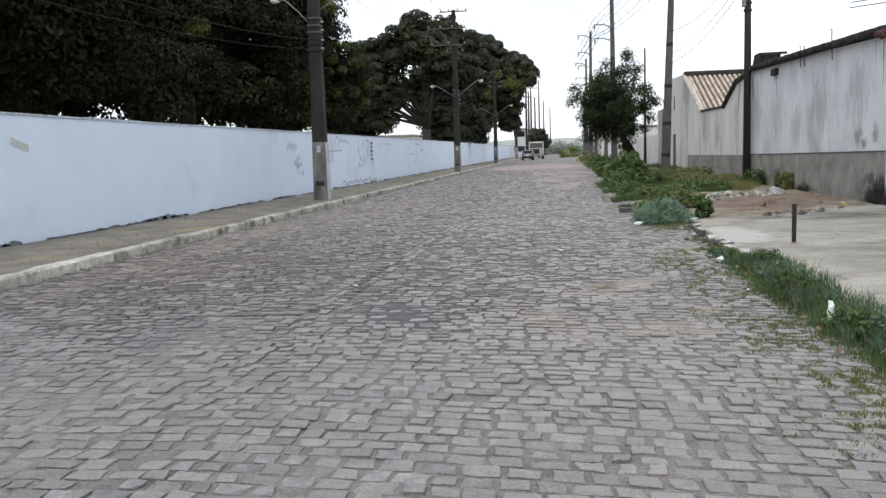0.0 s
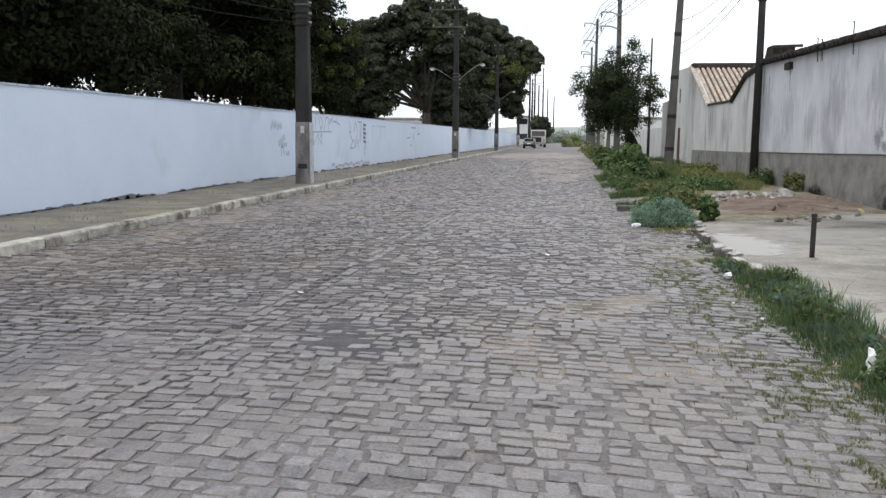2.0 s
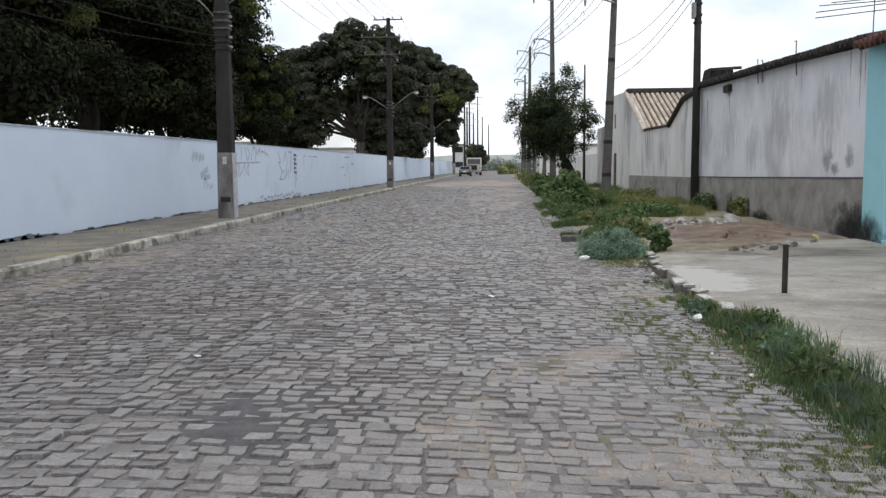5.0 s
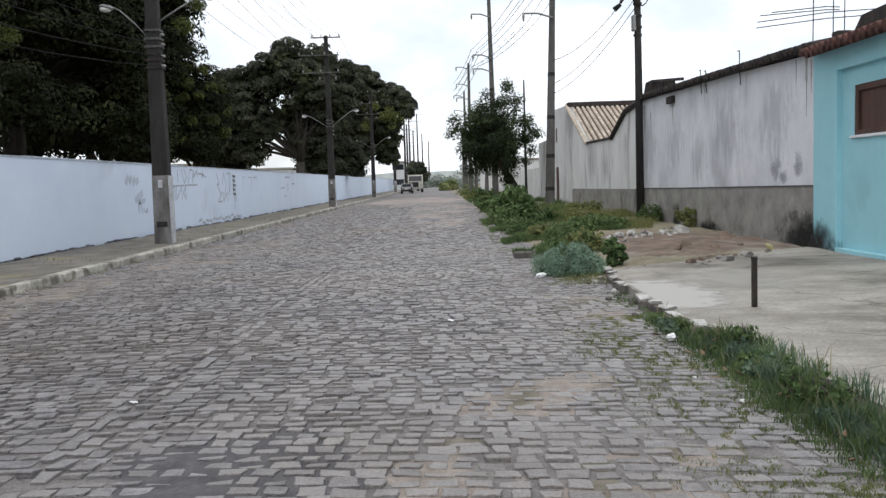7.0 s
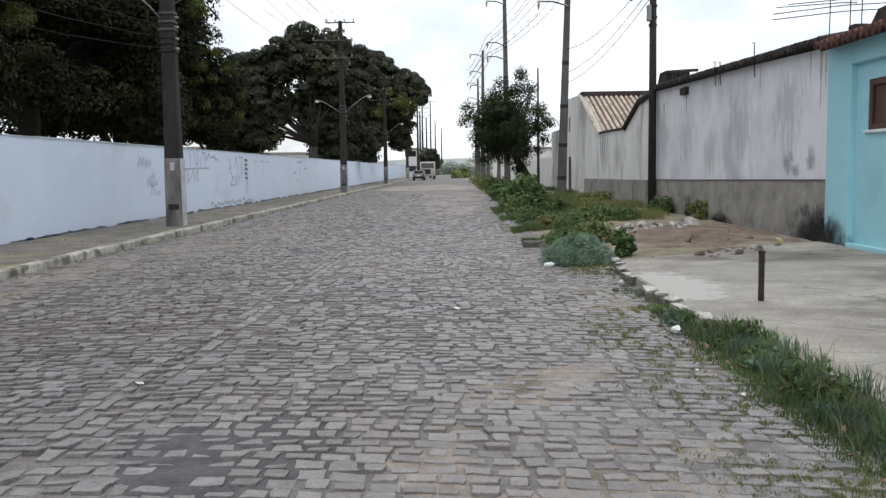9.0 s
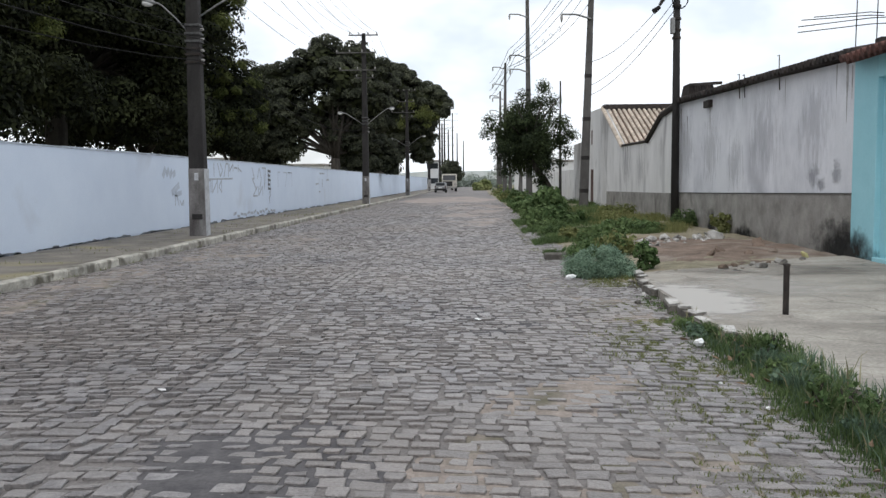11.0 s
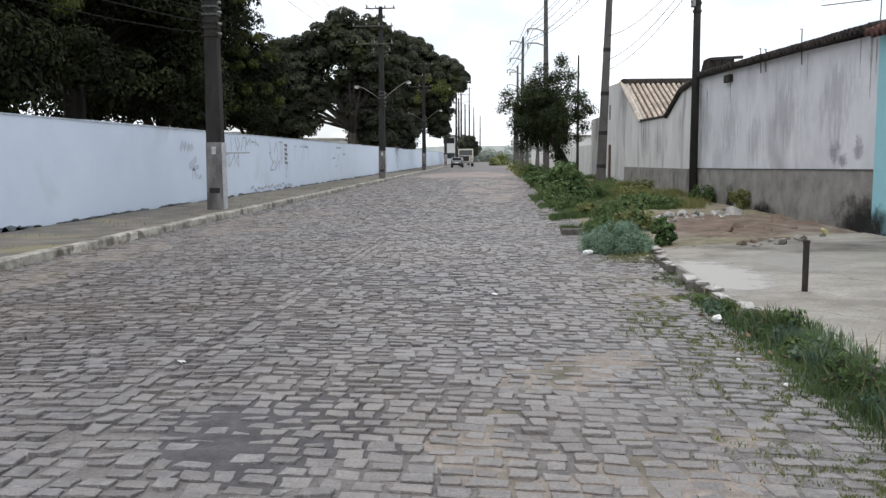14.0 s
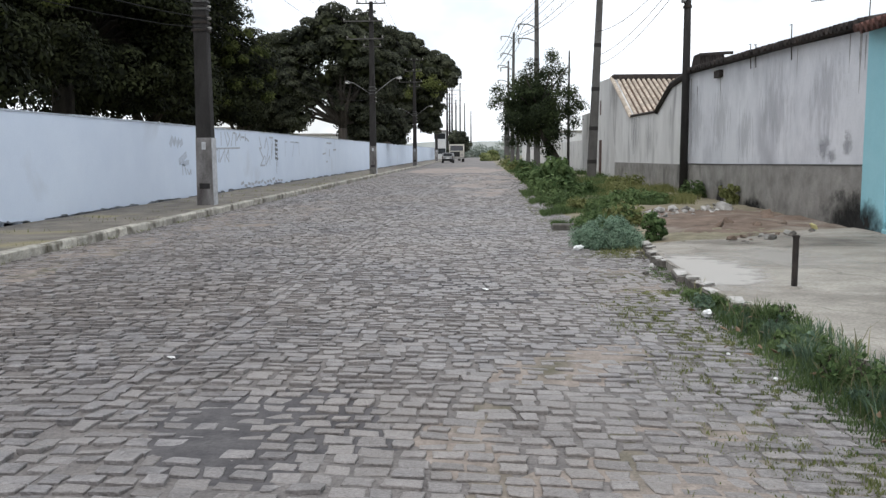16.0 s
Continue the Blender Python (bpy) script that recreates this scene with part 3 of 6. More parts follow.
setts = new("setts", mesh_from("setts", rv, rf, COBBLE))
setts.parent = road

# washed sand and a dark tarry fill that stand in the joints and over low setts


def wash_sheet(name, x0, x1, y0, y1, nx, ny, level, amp, mat, label, category, seed, scale=1.3):
    cx, cy, rx, ry = (x0 + x1) / 2, (y0 + y1) / 2, (x1 - x0) / 2, (y1 - y0) / 2

    def hz(x, y):
        edge = ((x - cx) / rx) ** 2 + ((y - cy) / ry) ** 2
        return level - 0.035 * max(0.0, edge - 0.35) + amp * noise.noise((x * scale, y * scale, seed)) + amp * 0.35 * noise.noise((x * 6, y * 6, seed))
    return grid(name, x0, x1, nx, y0, y1, ny, hz, mat, label, category)


wash_sheet("sand_wash", -0.7, 2.3, 5.0, 11.0, 70, 130, 0.000, 0.016, WASH, "pale sand washed between the setts", "sand", 21)
wash_sheet("sand_wash", 0.2, 2.4, 9.5, 19.0, 44, 150, -0.001, 0.015, WASH, "pale sand washed between the setts", "sand", 33)
wash_sheet("dirt_wash", -6.75, -5.3, 6.0, 30.0, 30, 240, 0.005, 0.015, WASH, "brownish dirt washed up along the kerb", "dirt", 44)
wash_sheet("dirt_wash", -6.0, -4.0, 15.0, 34.0, 30, 200, 0.003, 0.014, WASH, "brownish dirt washed between the setts", "dirt", 47)
wash_sheet("tar_fill", -2.1, -0.3, 6.7, 8.9, 60, 70, 0.007, 0.010, TAR, "dark tarry fill between sunken setts", "road patch", 5, 1.8)
wash_sheet("tar_fill", -1.0, 1.0, 11.3, 14.0, 36, 44, 0.002, 0.010, TAR, "dark tarry fill between sunken setts", "road patch", 8, 1.5)
tagged(setts, "purplish grey granite setts in uneven courses", kind="stuff")

# ---- white wall and kerb ----
WX = -9.4
wall_left = part("wall_west", boxed((WX - 0.18, -14, -0.1), (WX, 172, 2.37)), WHITEWASH)
tagged(wall_left, "long bluish whitewashed plaster boundary wall", "wall", kind="structure")
bm = bmesh.new()
y = -14.0
while y < 172:
    ln = 1.2 + rnd.random() * 1.2
    box(bm, (WX - 0.20 - 0.01 * rnd.random(), y, 2.372), (WX + 0.015 + 0.012 * rnd.random(), min(172, y + ln), 2.405 + 0.015 * rnd.random()))
    y += ln
tagged(part("wall_coping", bm, COPING), "thin whitewashed mortar capping along the wall", "coping", kind="structure")
# ragged damp line where wall and pavement meet
bm = bmesh.new()
y = -12.0
while y < 150:
    ln = 0.3 + rnd.random() * 0.6
    h = 0.012 + 0.065 * max(0, noise.noise((y * 0.35, 0, 4)) + 0.2) + 0.05 * rnd.random() ** 6
    v = [bm.verts.new(p) for p in ((WX + 0.004, y, 0.1), (WX + 0.004, y + ln, 0.1), (WX + 0.004, y + ln * 0.8, 0.143 + h * rnd.random()), (WX + 0.004, y + ln * 0.4, 0.143 + h), (WX + 0.004, y + ln * 0.1, 0.143 + h * rnd.random()))]
    if noise.noise((y * 0.9, 0, 14)) > -0.12:
        bm.faces.new(v)
    y += ln * 0.55
tagged(part("damp_stain", bm, DAMP), "black mould along the foot of the wall", "stain", kind="structure")

kerb = thing("kerb", -6.8, 0, 0, "worn pale concrete kerb along the pavement", "kerb", kind="structure")
kerb_meshes = []
for i in range(6):
    bm = boxed((-0.16, 0.006, -0.15), (0.075 + 0.01 * rnd.random(), 0.994, 0.15 + 0.015 * rnd.random()), 0.022 + 0.008 * rnd.random())
    for v in bm.verts:
        v.co += Vector(((rnd.random() - 0.5) * 0.016, (rnd.random() - 0.5) * 0.006, (rnd.random() - 0.5) * 0.02))
    bmesh.ops.recalc_face_normals(bm, faces=bm.faces)
    me = bpy.data.meshes.new("kerbstone")
    bm.to_mesh(me)
    bm.free()
    me.materials.append(KERB)
    kerb_meshes.append(me)
for i in range(-4, 95):
    ob = new("kerbstone", kerb_meshes[rnd.randrange(6)])
    ob.parent = kerb
    ob.matrix_basis = pose(0.015 * (rnd.random() - 0.5), i, 0.012 * (rnd.random() - 0.5), 0, 0, 1.2 * (rnd.random() - 0.5))
far_kerb = part("far_kerb", boxed((-6.89, 95, -0.1), (-6.72, 260, 0.155), 0.02), KERB)
tagged(far_kerb, "pale kerb of the distant pavement", "kerb", kind="structure")

# graffiti: unreadable strokes as flat bars on the wall


def strokes(name, bars, mat, label):
    bm = bmesh.new()
    for y0, z0, y1, z1, w in bars:
        d = Vector((0, y1 - y0, z1 - z0)).normalized()
        n = Vector((0, -d.z, d.y)) * w * 0.75
        a, b = Vector((WX + 0.005, y0, z0)), Vector((WX + 0.005, y1, z1))
        bm.faces.new([bm.verts.new(p) for p in (a - n, b - n, b + n, a + n)])
    return tagged(part(name, bm, mat), label, "graffiti", kind="structure")


def letters(y0, z0, step, h, shapes, w):
    """Strokes of unreadable letter-like marks side by side; each shape is a string of points on a 3 by 3 field."""
    out = []
    for i, shape in enumerate(shapes):
        pts = [(y0 + (i + 0.4 * (int(c) % 3)) * step, z0 + h * (1 - int(c) // 3 / 2)) for c in shape]
        out += [(*a, *b, w) for a, b in zip(pts, pts[1:])]
    return out


strokes("graffiti", letters(32.6, 1.78, 0.75, 0.5, ("06", "17", "0751", "6128"), 0.045) + letters(32.6, 1.2, 0.8, 0.45, ("6128", "0628", "1731"), 0.04) + [(32.5, 1.68, 36.0, 1.72, 0.04)],
        SCRAWL, "faded grey sprayed scrawl crossed by a line")
strokes("graffiti", letters(35.6, 2.0, 0.6, 0.28, ("0628", "345", "0638"), 0.05), SCRAWL, "small faded grey scrawl below the wall's top")
strokes("graffiti", letters(29.6, 0.85, 0.42, 0.32, ("6018", "3758"), 0.03), SCRAWL, "small grey scrawl low on the whitewash")
strokes("graffiti", [(28.6 + 0.28 * i, 1.75 + 0.05 * (i % 2), 28.85 + 0.28 * i, 2.02 - 0.04 * i, 0.13) for i in range(4)] + [(29.3, 1.25, 30.0, 1.5, 0.14), (29.6, 1.2, 30.2, 1.25, 0.1)], SCRAWL_PALE, "rubbed pale grey smears on the whitewash")
strokes("graffiti", letters(38.9, 1.25, 0.85, 0.95, ("0438", "3157", "0271"), 0.05) + letters(39.0, 1.0, 0.9, 0.4, ("2468", "0628"), 0.045), SCRAWL, "faded looping grey sprayed scrawl")
strokes("graffiti", [(41.6, 2.1 - 0.2 * i, 42.15 - 0.1 * (i % 2), 2.06 - 0.2 * i, 0.07) for i in range(5)] + [(41.7, 2.12, 41.7, 1.25, 0.05), (42.0, 2.05, 42.05, 0.9, 0.03), (41.8, 1.2, 41.85, 0.6, 0.03)], SCRAWL_DARK, "dark column of sprayed blocks on the whitewash")
strokes("graffiti", letters(43.6, 1.35, 1.1, 0.7, ("1036", "0127", "10258"), 0.045), SCRAWL_PALE, "very faint grey sprayed scrawl")
strokes("graffiti", [(54.5, 2.1, 56.2, 2.1, 0.07), (53.2, 1.45, 54.2, 1.5, 0.06), (55.4, 1.75, 55.4, 1.3, 0.1), (56.8, 1.7, 57.8, 1.72, 0.07), (54.2, 1.0, 54.7, 1.0, 0.06)], SCRAWL, "sparse faded grey strokes on the whitewash")
strokes("graffiti", [(36 + 0.5 * i, 0.26 + 0.1 * rnd.random(), 36.4 + 0.5 * i, 0.2 + 0.2 * rnd.random(), 0.07) for i in range(14)], SCRAWL, "rubbed grey dirt marks low on the whitewash")
strokes("graffiti", [(13.6, 1.93, 14.1, 1.79, 0.09)], material("peeled_patch", (0.46, 0.47, 0.48), (0.56, 0.56, 0.56), 6), "small peeled patch of bare plaster")

# ---- left poles with street lamps ----


def square_shaft(bm, cx, cy, z0, z1, w0, d0, w1, d1, lean=(0, 0), chamfer=0.0):
    a = [(-1, -1), (1, -1), (1, 1), (-1, 1)]
    lo = [bm.verts.new((cx + sx * w0 / 2, cy + sy * d0 / 2, z0)) for sx, sy in a]
    hi = [bm.verts.new((cx + lean[0] + sx * w1 / 2, cy + lean[1] + sy * d1 / 2, z1)) for sx, sy in a]
    fs = [bm.faces.new(lo[::-1]), bm.faces.new(hi)]
    for i in range(4):
        fs.append(bm.faces.new((lo[i], lo[(i + 1) % 4], hi[(i + 1) % 4], hi[i])))
    bmesh.ops.bevel(bm, geom=[e for e in {e for f in fs for e in f.edges}], offset=chamfer or min(w0, w1) * 0.1, segments=1, affect="EDGES")
    return bm


def crossarm(parent, x, y, z, half, mat=POLE_GREY, pins=4):
    arm = part("crossarm", boxed((x - half, y - 0.045, z - 0.035), (x + half, y + 0.045, z + 0.035), 0.006), mat, parent)
    for i in range(pins):
        px = x - half + 0.08 + (2 * half - 0.16) * i / max(1, pins - 1)
        part("insulator", tube(bmesh.new(), [(px, y, z + 0.05), (px, y, z + 0.12), (px, y, z + 0.2)], [0.03, 0.055, 0.03], 6), CERAMIC, arm)
    return arm


def street_lamp(parent, x, y, z, side, reach=1.65, rise=1.1):
    arm = part("lamp_arm", tube(bmesh.new(), [(x + side * 0.15, y, z), (x + side * reach * 0.5, y, z + rise * 0.5), (x + side * reach * 0.85, y, z + rise * 0.9), (x + side * reach, y, z + rise)], 0.024, 6), STEEL, parent, "thin curved steel lamp arm", True)
    hx, hz = x + side * (reach + 0.18), z + rise + 0.02
    bm = bmesh.new()
    bmesh.ops.create_uvsphere(bm, u_segments=10, v_segments=6, radius=1)
    bmesh.ops.transform(bm, matrix=pose(hx, y, hz, 0, -side * 12, 0) @ Matrix.Diagonal((0.21, 0.11, 0.065, 1)), verts=bm.verts)
    head = part("lamp_head", bm, STEEL, arm, "cast metal lamp head", True)
    bm = bmesh.new()
    bmesh.ops.create_uvsphere(bm, u_segments=10, v_segments=6, radius=1)
    bmesh.ops.transform(bm, matrix=pose(hx + side * 0.04, y, hz - 0.05) @ Matrix.Diagonal((0.16, 0.10, 0.085, 1)), verts=bm.verts)
    part("lamp_glass", bm, LAMP_GLASS, arm, "milky lamp glass", True)


LEFT = [(-7.6, -7.0), (-7.5, 26.1), (-7.14, 58.8), (-7.05, 92.5), (-7.1, 136.0)]


def left_pole(PX, y):
    pole = thing("utility_pole", PX, y, 0.13, "tall tapered dark concrete utility pole, base painted white", "utility pole", "poles along the wall")
    part("shaft", square_shaft(bmesh.new(), PX, y, 0.1, 11.1, 0.45, 0.38, 0.24, 0.20), POLE, pole)
    part("painted_base", square_shaft(bmesh.new(), PX, y, 0.12, 1.95, 0.462, 0.392, 0.427, 0.362, chamfer=0.02), POLE_PAINT, pole, "peeling white limewash on the pole's foot")
    part("door_mark", boxed((PX - 0.14, y - 0.205, 0.58), (PX + 0.14, y - 0.18, 0.72), 0.006), POLE, pole, "dark scorched band on the pole's foot")
    part("white_side", prism(bmesh.new(), [(y - 0.18, 0.13), (y + 0.19, 0.13), (y + 0.175, 1.93), (y - 0.165, 1.93)], PX + 0.20, PX + 0.232), POLE_WHITE, pole, "whiter limewash on the pole's road face")
    part("white_mark", prism(bmesh.new(), [(y - 0.195, 1.62), (y - 0.185, 1.62), (y - 0.18, 1.82), (y - 0.188, 1.82)], PX - 0.05, PX + 0.06), POLE_WHITE, pole, "small white painted mark")
    for z in (4.75, 4.95, 5.1, 5.3, 5.5, 5.72):
        w = 0.50 - 0.26 * z / 12 + 0.03
        part("band", boxed((PX - w / 2, y - w * 0.42, z - 0.03), (PX + w / 2, y + w * 0.42, z + 0.03), 0.006), IRON if z < 5.2 else BAND, pole)
    for z in (4.8, 5.05, 5.35, 5.6):
        part("insulator", tube(bmesh.new(), [(PX + 0.2, y - 0.1, z), (PX + 0.27, y - 0.1, z), (PX + 0.30, y - 0.1, z)], [0.028, 0.042, 0.028], 6), CERAMIC, pole)
    for side in (-1, 1):
        if y < 40:
            street_lamp(pole, PX, y, 5.55 if side < 0 else 5.95, side, 1.0 if side < 0 else 1.3, 0.8 if side < 0 else 0.62)
        else:
            street_lamp(pole, PX, y, 5.3, side, 1.38 if side < 0 else 1.55, 0.74 if side < 0 else 1.0)
    crossarm(pole, PX, y - 0.2, 10.95, 0.95, POLE)
    crossarm(pole, PX - 0.5, y - 0.2, 9.85, 1.3, POLE_GREY)
    crossarm(pole, PX - 0.4, y - 0.2, 8.74, 1.2, POLE_GREY, pins=3)
    crossarm(pole, PX, y + 0.2, 8.3, 0.6, POLE_GREY, pins=3)
    return pole


for x, y in LEFT:
    left_pole(x, y)


def span(name, a, b, sag, r=0.012, seg=4, n=10):
    pts = []
    for i in range(n + 1):
        k = i / n
        pts.append(Vector(a).lerp(Vector(b), k) - Vector((0, 0, sag * 4 * k * (1 - k))))
    return part(name, tube(bmesh.new(), pts, r, seg), CABLE)


for (xa, y0), (xb, y1) in zip(LEFT, LEFT[1:]):
    for dx, z, sag, r in ((-0.85, 11.15, 0.9, 0.012), (-0.3, 11.15, 0.95, 0.012), (0.3, 11.15, 0.85, 0.012), (0.85, 11.15, 0.9, 0.012),
                          (-1.7, 10.05, 0.8, 0.012), (0.7, 10.05, 0.75, 0.012), (-1.5, 8.94, 0.7, 0.012), (0.7, 8.94, 0.7, 0.012), (0.5, 8.5, 0.7, 0.012),
                          (0.27, 5.6, 0.75, 0.018), (0.27, 5.35, 0.85, 0.022), (0.24, 5.05, 0.9, 0.028), (0.24, 4.8, 1.0, 0.022)):
        tagged(span("overhead_wire", (xa + dx, y0, z), (xb + dx, y1, z), sag * (y1 - y0) / 33, r * (0.95 if z > 7 else 0.4)), "sagging black overhead wire between the poles", "wire", "wires along the wall")

# ---- right building: weathered wall, notch, tiled roofs ----
RX = 6.6


house = thing("weathered_house", RX, 25, 0.1, "old house with streaked grey-white plaster wall and cement plinth", "house")
top = [(18.5, 3.58), (22.7, 3.74), (26, 3.82), (31.6, 3.97)]
part("wall", prism(bmesh.new(), [(18.5, -0.1), (31.6, -0.1)] + top[::-1], RX, RX + 0.25), WALL_OLD, house)
part("plinth", prism(bmesh.new(), [(18.5, -0.1), (31.6, -0.1), (31.6, 1.10), (27.4, 1.14), (18.5, 1.25)], RX - 0.03, RX - 0.001), PLINTH, house, "bare grey cement plinth")
part("drain_box", boxed((RX - 0.12, 27.6, 3.55), (RX + 0.05, 28.15, 3.75), 0.01), TILE_DARK, house, "blackened rainwater outlet")
part("end_wall", boxed((RX + 0.25, 31.4, -0.1), (RX + 7, 31.6, 4.0)), WALL_OLD, house)
part("back_wall", boxed((RX + 6.8, 18.5, -0.1), (RX + 7, 31.4, 3.5)), WALL_OLD, house)
roof = part("roof", prism(bmesh.new(), [(18.3, 3.62), (31.7, 4.0), (31.7, 4.06), (18.3, 3.68)], RX - 0.12, RX + 0.6), TILE_DARK, house, "blackened clay tile coping")
for i in range(66):
    y0 = 18.35 + i * 0.2
    z0 = 3.70 + (y0 - 18.3) / 13.4 * 0.38
    bm = bmesh.new()
    tube(bm, [(RX - 0.2 - 0.05 * rnd.random(), y0, z0 - 0.02), (RX + 0.3, y0, z0 + 0.07), (RX + 0.75, y0, z0 + 0.13)], [0.075, 0.07, 0.066], 7)
    part("tile_course", bm, TILE_DARK, roof)
# raised tiled ridge at the street end of the roof
gablet = part("gablet", prism(bmesh.new(), [(30.3, 4.0), (31.5, 4.05), (31.1, 4.5), (30.3, 4.5)], RX + 0.02, RX + 0.7), TILE_DARK, house, "dark raised roof end with open tile ends")
part("roof_strip", prism(bmesh.new(), [(27.2, 4.12), (30.3, 4.42), (30.3, 4.5), (27.2, 4.2)], RX + 0.02, RX + 0.14), TILE_DARK, gablet)
part("base_strip", prism(bmesh.new(), [(25.8, 3.9), (29.4, 3.98), (29.4, 4.06), (26.0, 3.96)], RX + 0.05, RX + 0.6), TILE_DARK, gablet)
for i in range(5):
    yy = 27.9 + i * 0.56
    part("tile_end", tube(bmesh.new(), [(RX + 0.08, yy, 3.96), (RX + 0.08, yy + 0.1, 4.23 + 0.052 * i)], 0.035, 6), TILE_DARK, gablet)



house2 = thing("whitewashed_house", RX, 42, 0.1, "whitewashed house with a notched street wall and pale tiled roof", "house")
out = [(31.6, -0.1), (53.2, -0.1), (53.2, 5.45), (48.1, 5.3), (42.3, 3.06), (36.4, 3.0), (34.0, 3.8), (31.6, 3.9)]
part("wall", prism(bmesh.new(), out, RX, RX + 0.22), WALL_WHITE, house2)
part("plinth", prism(bmesh.new(), [(31.6, -0.1), (46.5, -0.1), (46.5, 0.98), (31.6, 1.08)], RX - 0.03, RX - 0.001), PLINTH, house2, "bare grey cement plinth")
part("side_wall", boxed((RX + 0.22, 53.0, -0.1), (RX + 7, 53.2, 4.9)), WALL_WHITE, house2)
part("back_wall", boxed((RX + 6.8, 31.6, -0.1), (RX + 7, 53, 2.9)), WALL_WHITE, house2)
part("slot_window", boxed((RX - 0.012, 51.9, 3.55), (RX + 0.02, 52.3, 4.35)), WOOD, house2, "narrow dark ventilation slot")
door = part("door", boxed((RX - 0.02, 51.5, 0.1), (RX + 0.02, 52.4, 2.15), 0.006), WOOD, house2, "narrow brown street door")
# roof that slopes towards the near yard: ridge across, eave above the low wall
def roof_z(y):
    return 3.1 + (y - 42.3) / 5.8 * 2.15


roof2 = part("roof", prism(bmesh.new(), [(42.2, 2.96), (48.1, 5.16), (48.1, 5.22), (42.2, 3.02)], RX + 0.22, RX + 6.7), TILE_CHANNEL, house2, "pale clay tiled roof with darker brown channels")
me = bpy.data.meshes.new("tile_course")
bm = bmesh.new()
for q in range(14):
    y0, y1 = 42.0 + q * 0.44, 42.0 + q * 0.44 + 0.5
    ring = [[bm.verts.new((math.cos(t) * rr, yy, roof_z(yy) + up + math.sin(t) * rr)) for t in np.linspace(0, math.pi, 6)] for yy, rr, up in ((y0, 0.088, 0.02), (y1, 0.075, 0.008))]
    for i in range(5):
        bm.faces.new((ring[0][i], ring[0][i + 1], ring[1][i + 1], ring[1][i]))
bm.to_mesh(me)
bm.free()
me.materials.append(TILE_PALE)
for i in range(26):
    ob = new("tile_course", me)
    ob.parent = roof2
    ob.matrix_basis = pose(RX + 0.0 + i * 0.255, 0.04 * (rnd.random() - 0.5), 0.012 * (rnd.random() - 0.5))
part("ridge", boxed((RX - 0.02, 47.7, 5.1), (RX + 6.0, 48.5, 5.42), 0.06), TILE_DARK, house2, "blackened roof ridge")
for i in range(14):
    yy = 42.2 + i * 0.42
    part("verge_tile", tube(bmesh.new(), [(RX - 0.02, yy, roof_z(yy) + 0.02), (RX - 0.02, yy + 0.5, roof_z(yy + 0.5) + 0.0)], [0.1, 0.085], 7), TILE_PALE, roof2)
for (ya, za), (yb, zb) in (((36.5, 3.02), (34.0, 3.82)), ((34.0, 3.82), (31.6, 4.0)), ((36.4, 3.02), (42.3, 3.08))):
    part("coping", tube(bmesh.new(), [(RX - 0.02, ya, za), (RX - 0.02, yb, zb)], 0.11 if ya < 37 and yb < 37 else 0.05, 7), TILE_DARK, house2, "dark tile coping along the notch")
# low and far walls further along
tagged(part("wall_east", boxed((RX, 53.2, -0.1), (RX + 0.2, 61, 3.9)), WALL_WHITE), "grey-white street wall of the next plot", "wall", kind="structure")
tagged(part("wall_east_far", boxed((RX + 0.3, 61, -0.1), (RX + 0.5, 150, 2.3)), WALL_WHITE), "low whitewashed street wall further off", "wall", kind="structure")

# ---- turquoise house ----
BX = 6.52
blue = thing("turquoise_house", BX, 14, 0.1, "turquoise painted house front with a recessed panel", "house")
# front with a shallow recess: pilaster, lintel band, recessed panel
part("pilaster", boxed((BX, 17.62, -0.1), (BX + 0.35, 18.49, 3.57), 0.012), BLUE, blue)
part("lintel", boxed((BX, 6.0, 3.16), (BX + 0.35, 17.62, 3.57), 0.012), BLUE, blue)
WY1, WZ0, WZ1 = 17.2, 2.07, 2.87
part("panel", boxed((BX + 0.1, 6.0, -0.1), (BX + 0.35, 17.62, WZ0)), BLUE, blue)
part("panel", boxed((BX + 0.1, 6.0, WZ1), (BX + 0.35, 17.62, 3.16)), BLUE, blue)
part("panel", boxed((BX + 0.1, WY1, WZ0), (BX + 0.35, 17.62, WZ1)), BLUE, blue)
part("panel", boxed((BX + 0.1, 6.0, WZ0), (BX + 0.35, 15.4, WZ1)), BLUE, blue)
part("footing", boxed((BX - 0.02, 6.0, -0.1), (BX + 0.1, 17.62, 0.22), 0.01), BLUE, blue, "stepped turquoise footing")
win = part("window_frame", boxed((BX + 0.11, WY1 - 0.1, WZ0), (BX + 0.19, WY1, WZ1), 0.006), WOOD, blue, "dark brown wooden window")
part("frame_bar", boxed((BX + 0.11, 15.4, WZ1 - 0.1), (BX + 0.19, WY1 - 0.1, WZ1), 0.006), WOOD, win)
part("frame_bar", boxed((BX + 0.11, 15.4, WZ0), (BX + 0.19, WY1 - 0.1, WZ0 + 0.08), 0.006), WOOD, win)
part("shutter", boxed((BX + 0.16, 15.4, WZ0 + 0.08), (BX + 0.2, 16.2, WZ1 - 0.1), 0.006), WOOD, win)
part("shutter", boxed((BX + 0.15, 16.24, WZ0 + 0.08), (BX + 0.19, 17.08, WZ1 - 0.1), 0.006), WOOD, win)
part("sill", boxed((BX + 0.05, 15.3, WZ0 - 0.05), (BX + 0.2, WY1 + 0.06, WZ0 - 0.002), 0.008), WALL_OLD, blue, "thin cement sill")
